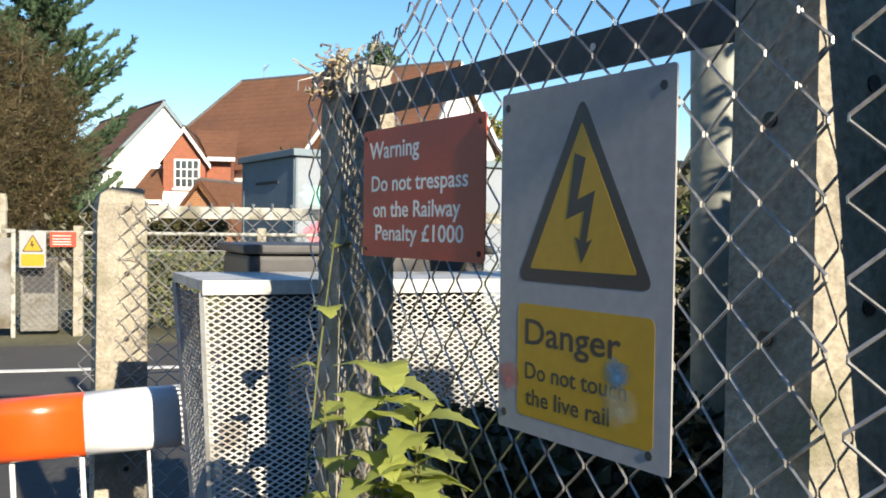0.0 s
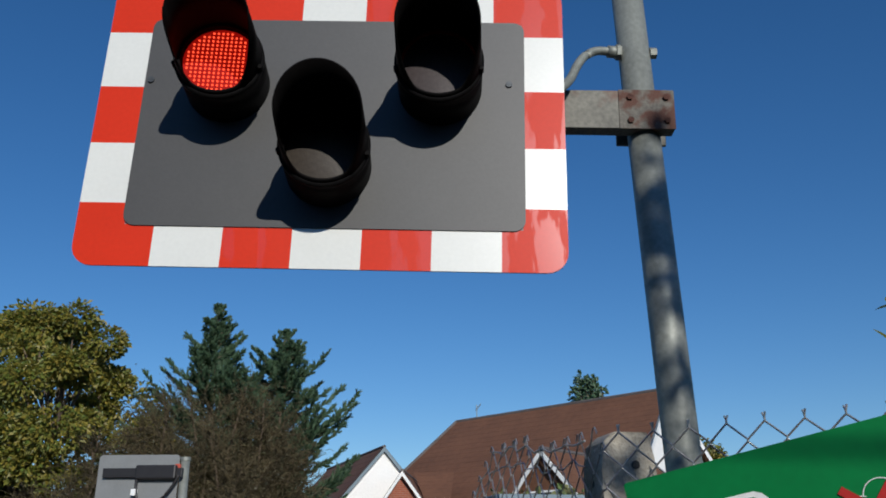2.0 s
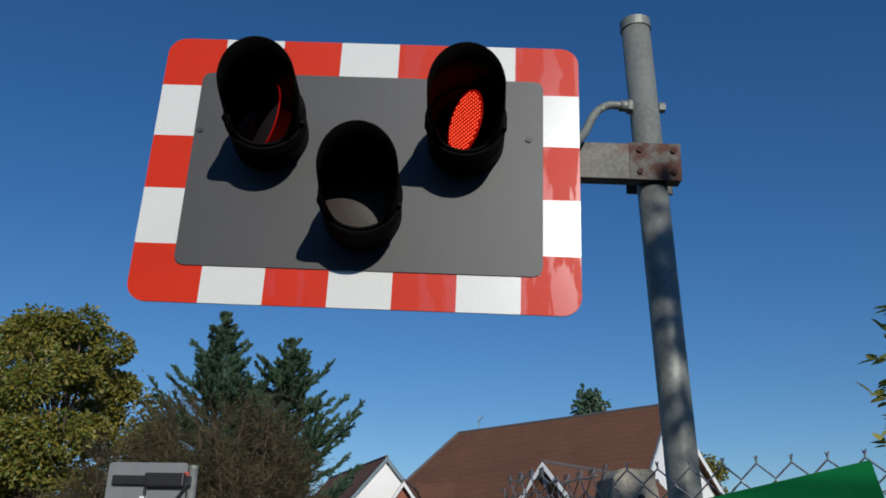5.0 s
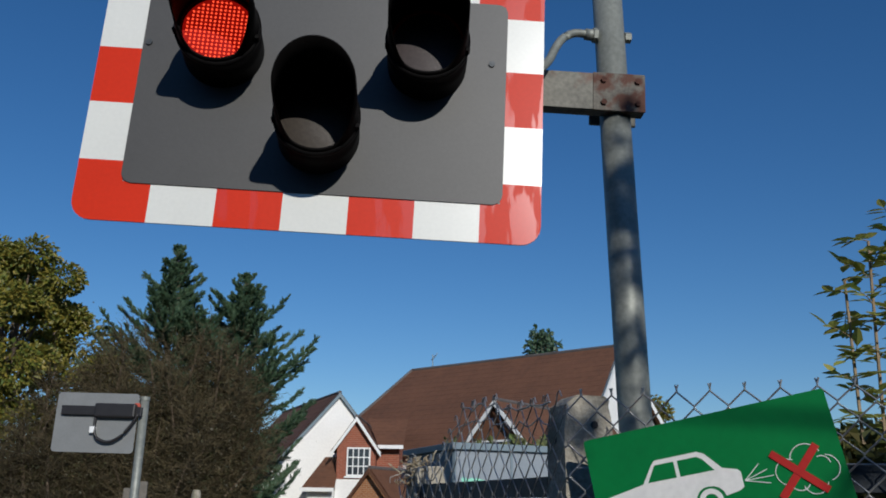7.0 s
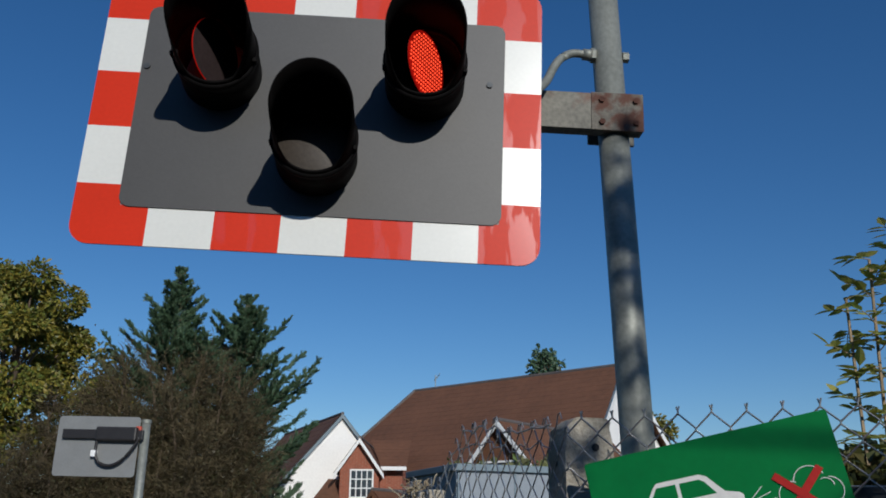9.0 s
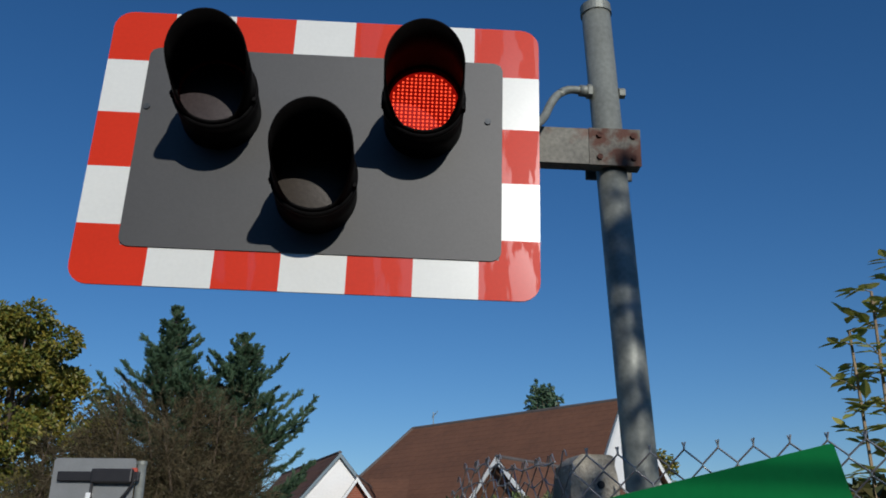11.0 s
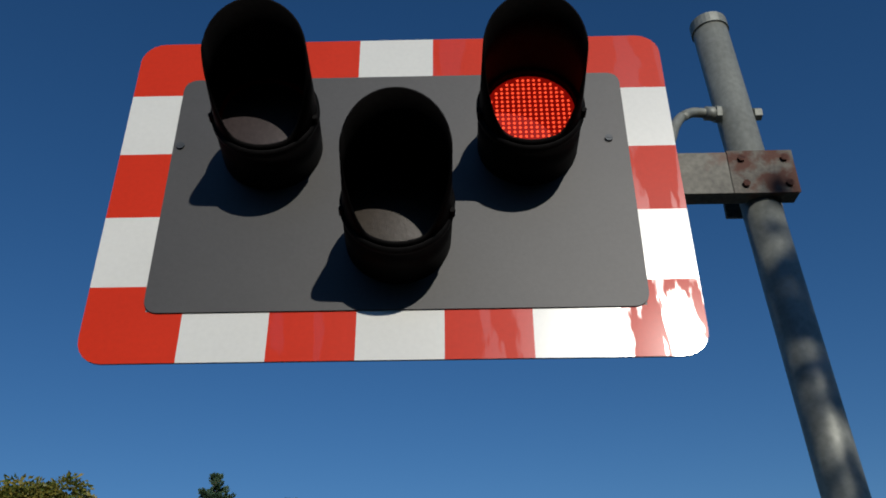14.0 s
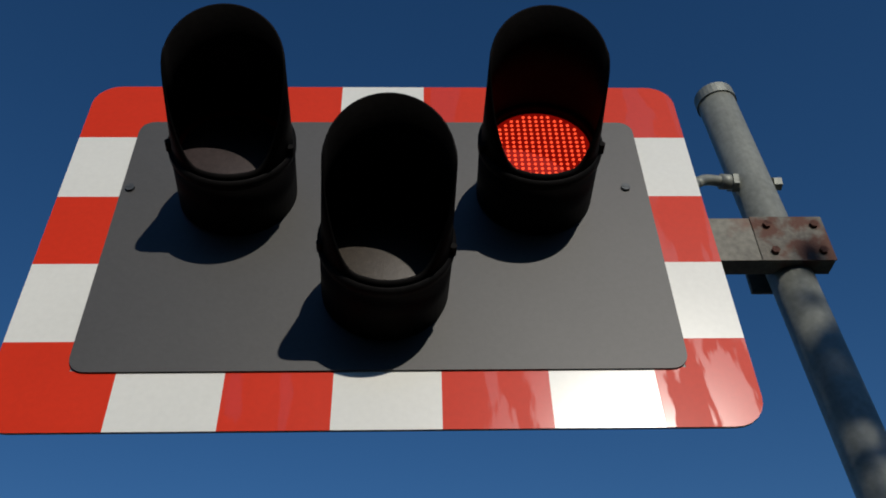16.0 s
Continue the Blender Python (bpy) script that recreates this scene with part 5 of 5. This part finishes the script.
def shade_tree(x, y, cx, cy, cz, r, label):
    """A slender unseen tree; its overhanging limb and boughs are placed to cast shade."""
    rnd = random.Random(64)
    ob = thing("shade_tree", Matrix(), label, "tree")
    bm = bmesh.new()
    limb(bm, (x, y, 0), (x - 0.05, y, cz - 0.9), 0.08, 0.05, rnd, 0.02, 6)
    limb(bm, (x - 0.05, y, cz - 0.9), (cx, cy, cz), 0.04, 0.01, rnd, 0.04, 6)
    limb(bm, (x - 0.03, y, 3.0), (1.75, cy, 3.80), 0.035, 0.005, rnd, 0.03, 6)
    for k in range(7):
        limb(bm, (cx + 0.1 * k, cy, cz - 0.05 * k), (cx + 0.1 * k + rnd.uniform(-0.2, 0.2), cy + rnd.uniform(-0.3, 0.3), cz + rnd.uniform(-0.15, 0.15)), 0.008, 0.003, rnd)
    part("trunk", bm, M_BARK, ob)

    def place(q):
        v = Vector((q.gauss(0, 0.42), q.gauss(0, 0.6), q.gauss(0, 0.42))) * r
        return Vector((cx, cy, cz)) + v, (q.uniform(-1, 1), q.uniform(-1, 1), q.uniform(-1, 0.3))

    v, f = leaves(260, place, 0.085, 65)

    def lower(q):
        v = Vector((-0.08 + q.gauss(0, 0.06), q.gauss(0, 0.2), q.uniform(-0.70, -0.18)))
        return Vector((cx, cy, cz)) + v, (q.uniform(-1, 1), q.uniform(-1, 1), q.uniform(-1, 0.3))

    def bough(q):
        return (q.uniform(2.1, 2.75), cy + q.gauss(0, 0.12), q.uniform(3.1, 3.58)), (q.uniform(-1, 1), q.uniform(-1, 1), q.uniform(-1, 0.3))

    def sprig(q):
        return (q.uniform(1.72, 1.93), cy + q.gauss(0, 0.08), q.uniform(3.72, 3.90)), (q.uniform(-1, 1), q.uniform(-1, 1), q.uniform(-1, 0.3))

    for v2, f2 in (leaves(110, lower, 0.07, 66), leaves(330, bough, 0.085, 67), leaves(52, sprig, 0.06, 68)):
        f += [tuple(i + len(v) for i in q) for q in f2]
        v += v2
    raw("crown", v, f, M_LEAF, ob)


shade_tree(3.7, -4.2, 2.39, -3.9, 4.84, 0.25, "unseen slender tree with a leafy limb placed to shade the pole")


def hedge(x0, x1, y0, y1, h, seed, label, material, n, size, name="hedge"):
    ob = thing(name, Matrix(), label, "hedge")

    def place(q):
        x, y = q.uniform(x0, x1), q.uniform(y0, y1)
        z = h * q.random() ** 0.6 * (0.88 + 0.2 * noise.noise(Vector((x * 1.3, y * 1.3, seed))))
        return (x, y, max(0.02, z)), (q.uniform(-1, 1), q.uniform(-1, 1), q.uniform(-0.2, 1))

    v, f = leaves(n, place, size, seed)
    raw("foliage", v, f, material, ob)
    bm = bmesh.new()
    rnd = random.Random(seed)
    for k in range(24):
        x, y = rnd.uniform(x0, x1), rnd.uniform(y0, y1)
        limb(bm, (x, y, 0), (x + rnd.uniform(-0.2, 0.2), y, h * 0.6), 0.012, 0.004, rnd)
    tagged(part("stem_mass", bm, M_BARK, ob), kind="stuff")
    return ob


hedge(-1.5, 1.6, 12.6, 14.0, 1.15, 71, "low green brambles behind the far fence", M_SHRUB, 9000, 0.10)
hedge(-3.0, 0.6, 20.0, 22.0, 1.75, 72, "brown and green scrub in front of the houses", M_BROWNLEAF, 5000, 0.16)
hedge(0.85, 2.6, 0.45, 0.95, 1.42, 73, "rusty ivy and weeds behind the chain-link", M_IVY, 7000, 0.045)
hedge(1.2, 4.5, 1.7, 3.0, 1.72, 74, "overgrown brambles beside the railway, leaves darkened for shade", M_BRAMBLE, 22000, 0.065)
hedge(2.2, 16.0, 23.0, 26.0, 3.7, 78, "distant line of dark scrub along the railway", M_SHRUB, 14000, 0.24)
hedge(0.46, 0.95, 1.2, 1.55, 1.27, 76, "brambles between fence and guard, their shade put into dark leaves", M_BRAMBLE, 14000, 0.04, "brambles")
hedge(1.08, 1.75, 0.45, 0.75, 2.06, 75, "dark leafy shrub growing through the fence", M_IVY, 26000, 0.036)


def big_leaf(bm, p, d, up, s, rnd):
    """A lobed leaf with a folded midrib."""
    d, up = Vector(d).normalized(), Vector(up)
    side = d.cross(up).normalized()
    up = side.cross(d).normalized()
    prof = [(0.0, 0.04), (0.10, 0.22), (0.17, 0.34), (0.22, 0.28), (0.32, 0.44), (0.38, 0.34), (0.50, 0.42), (0.57, 0.30), (0.70, 0.30), (0.76, 0.19), (0.87, 0.16), (1.0, 0.0)]
    mid = [bm.verts.new(Vector(p) + d * s * t + up * s * (0.10 * math.sin(t * 3) - 0.25 * t * t)) for t, w in prof]
    for sg in (-1, 1):
        edge = [bm.verts.new(Vector(p) + d * s * (t - 0.05) + side * sg * s * w * rnd.uniform(0.8, 1.2) + up * s * (0.10 * math.sin(t * 3) - 0.25 * t * t + 0.16 * w)) for t, w in prof]
        for i in range(len(prof) - 1):
            q = (mid[i], mid[i + 1], edge[i + 1], edge[i])
            bm.faces.new(q if sg < 0 else q[::-1])


def weed(base, stems, seed, label, size=0.07, material=None):
    rnd = random.Random(seed)
    ob = thing("weed", Matrix(), label, "plant", "weeds by the fence")
    st = bmesh.new()
    for bx, by, top, n in stems:
        b = Vector(base) + Vector((bx, by, 0))
        pts = limb(st, b, top, 0.0026, 0.0015, rnd, 0.05, 6)
        for k in range(n):
            i = min(len(pts) - 1.001, (len(pts) - 1) * (0.72 + 0.28 * (k + 0.5) / n))
            p = pts[int(i)].lerp(pts[int(i) + 1], i % 1)
            a = k * 2.4 + rnd.uniform(-0.4, 0.4)
            d = Vector((math.cos(a), math.sin(a) - 0.3, rnd.uniform(-0.2, 0.5)))
            bm = bmesh.new()
            big_leaf(bm, p, d, (0, 0, 1), size * rnd.uniform(0.6, 1.25), rnd)
            part("leaf", bm, material or M_WEED, ob)
    part("stem", st, M_SHRUB, ob)
    return ob


weed((0.28, 1.05, 0.06), [(0, 0, (0.325, 1.10, 1.27), 24), (0.05, 0.0, (0.365, 1.03, 1.235), 24), (-0.03, 0.05, (0.33, 1.08, 1.15), 20), (0.08, 0.02, (0.37, 1.05, 1.17), 20), (0.0, -0.04, (0.33, 1.0, 1.10), 12)], 81, "sunlit weed with bright toothed leaves at the fence foot", 0.072)
weed((0.29, 1.32, 0.06), [(0, 0, (0.318, 1.42, 1.45), 4), (0.0, 0.02, (0.295, 1.38, 1.18), 4)], 82, "bindweed climbing the mossy concrete post", 0.065)


def frond(verts, faces, p, d, length, pairs, size, rnd):
    """A compound leaf: paired lance-shaped leaflets along an arching stalk."""
    d = Vector(d).normalized()
    side = d.cross(Vector((0, 0, 1))).normalized()
    for k in range(pairs + 1):
        t = 0.25 + 0.75 * k / pairs
        q = Vector(p) + d * length * t + Vector((0, 0, -0.35 * length * t * t))
        for sg in ((-1, 1) if k < pairs else (0,)):
            ax = (side * sg * 0.9 + d * (0.45 if sg else 1.0) + Vector((0, 0, rnd.uniform(-0.55, 0.05)))).normalized()
            w = ax.cross(Vector((rnd.uniform(-0.3, 0.3), rnd.uniform(-0.3, 0.3), 1))).normalized() * size * 0.25
            n = w.cross(ax).normalized() * size * 0.05
            ln = size * rnd.uniform(0.75, 1.15)
            o = len(verts)
            verts += [q, q + ax * ln * 0.35 + w + n, q + ax * ln * 0.7 + w * 0.7 + n, q + ax * ln, q + ax * ln * 0.7 - w * 0.7 + n, q + ax * ln * 0.35 - w + n]
            faces += [(o, o + 1, o + 2, o + 3), (o, o + 3, o + 4, o + 5)]


def sapling(stems, seed, label):
    """Thin upright stems with compound leaves in tufts."""
    rnd = random.Random(seed)
    ob = thing("sapling", Matrix(), label, "plant")
    for foot, top, n in stems:
        st = bmesh.new()
        verts, faces = [], []
        pts = limb(st, foot, top, 0.008, 0.003, rnd, 0.015, 9)
        for j in range(n):
            i = (len(pts) - 1.001) * (0.60 + 0.40 * (j / max(1, n - 1)) ** 0.8)
            p = pts[int(i)].lerp(pts[int(i) + 1], i % 1)
            a = j * 2.4 + rnd.uniform(-0.5, 0.5)
            d = Vector((math.cos(a), math.sin(a) * 0.8, rnd.uniform(-0.1, 1.3)))
            ln = rnd.uniform(0.05, 0.09)
            tube(st, [p, p + d.normalized() * ln * 0.5 + Vector((0, 0, -0.09 * ln)), p + d.normalized() * ln + Vector((0, 0, -0.35 * ln))], 0.0013, 4, 0.0008, False)
            frond(verts, faces, p, d, ln, rnd.choice((3, 4, 5)), 0.042, rnd)
        part("stem", st, M_BARK_PALE, ob, "pale brown stem")
        tagged(raw("foliage", verts, faces, M_SAPLING, ob), kind="stuff")
    return ob


STEMS_SAP = [((1.19, 0.50, 0.06), (1.165, 0.52, 2.05), 22), ((1.21, 0.47, 0.06), (1.215, 0.50, 2.13), 26), ((1.26, 0.52, 0.06), (1.27, 0.5, 2.21), 22), ((1.31, 0.47, 0.06), (1.33, 0.47, 2.12), 20)]
sapling(STEMS_SAP, 91, "thin sapling with paired yellow-green leaflets behind the fence")


def tangle(c, r, n, seed, label):
    """Loose ends of wire and dead stems knotted round a post top."""
    rnd = random.Random(seed)
    ob = thing("wire_tangle", Matrix(), label, "wire")
    w, sbm = bmesh.new(), bmesh.new()
    for k in range(n):
        p = Vector(c) + Vector((rnd.gauss(0, r), rnd.gauss(0, r), rnd.gauss(0, r * 0.8)))
        pts = [p]
        for s in range(5):
            pts.append(pts[-1] + Vector((rnd.gauss(0, 0.0075), rnd.gauss(0, 0.0075), rnd.gauss(0, 0.0075))))
        tube(w if k % 3 == 0 else sbm, pts, 0.0012 if k % 3 == 0 else 0.0024, 4)
    tagged(part("wire_knot", w, M_WIRE, ob), kind="stuff")
    tagged(part("dead_growth", sbm, M_STRAW, ob, "dry straw-coloured stems"), kind="stuff")
    return ob


tangle(P2 + FN * 0.03 + Vector((0.0, 0, 1.69)), 0.019, 170, 95, "tangle of rusty wire ends and dead stems on a post")

# ---- moving lamp faces ----
ON_RIGHT = [2.07 + 0.727 * k for k in range(-2, 20)]
ON_LEFT = [2.45 + 0.727 * k for k in range(-3, 19)]
ON_RIGHT[17] -= 0.045
ON_LEFT[3] -= 0.02


def motions():
    """The red lamps light in turn; each turns its lit or its dull face forward."""
    for face, lit_from, dark_from in ((lights[0], ON_LEFT, ON_RIGHT), (lights[1], ON_RIGHT, ON_LEFT)):
        events = sorted([(t, 1) for t in lit_from if 0.1 < t < 15.9] + [(t, 0) for t in dark_from if 0.1 < t < 15.9])
        angle = 180 if events[0][1] else 0
        rows = [(0.0, angle)]
        for t, _ in events:
            f = round(t * FPS)
            for k in range(4):
                rows.append(((f - 1 + k) / FPS, angle + 60 * k))
            angle += 180
        rows.append((16.0, angle))
        walk(face, [(t, pose(0, 0, LENS_W, 0, a, 0)) for t, a in rows])


motions()
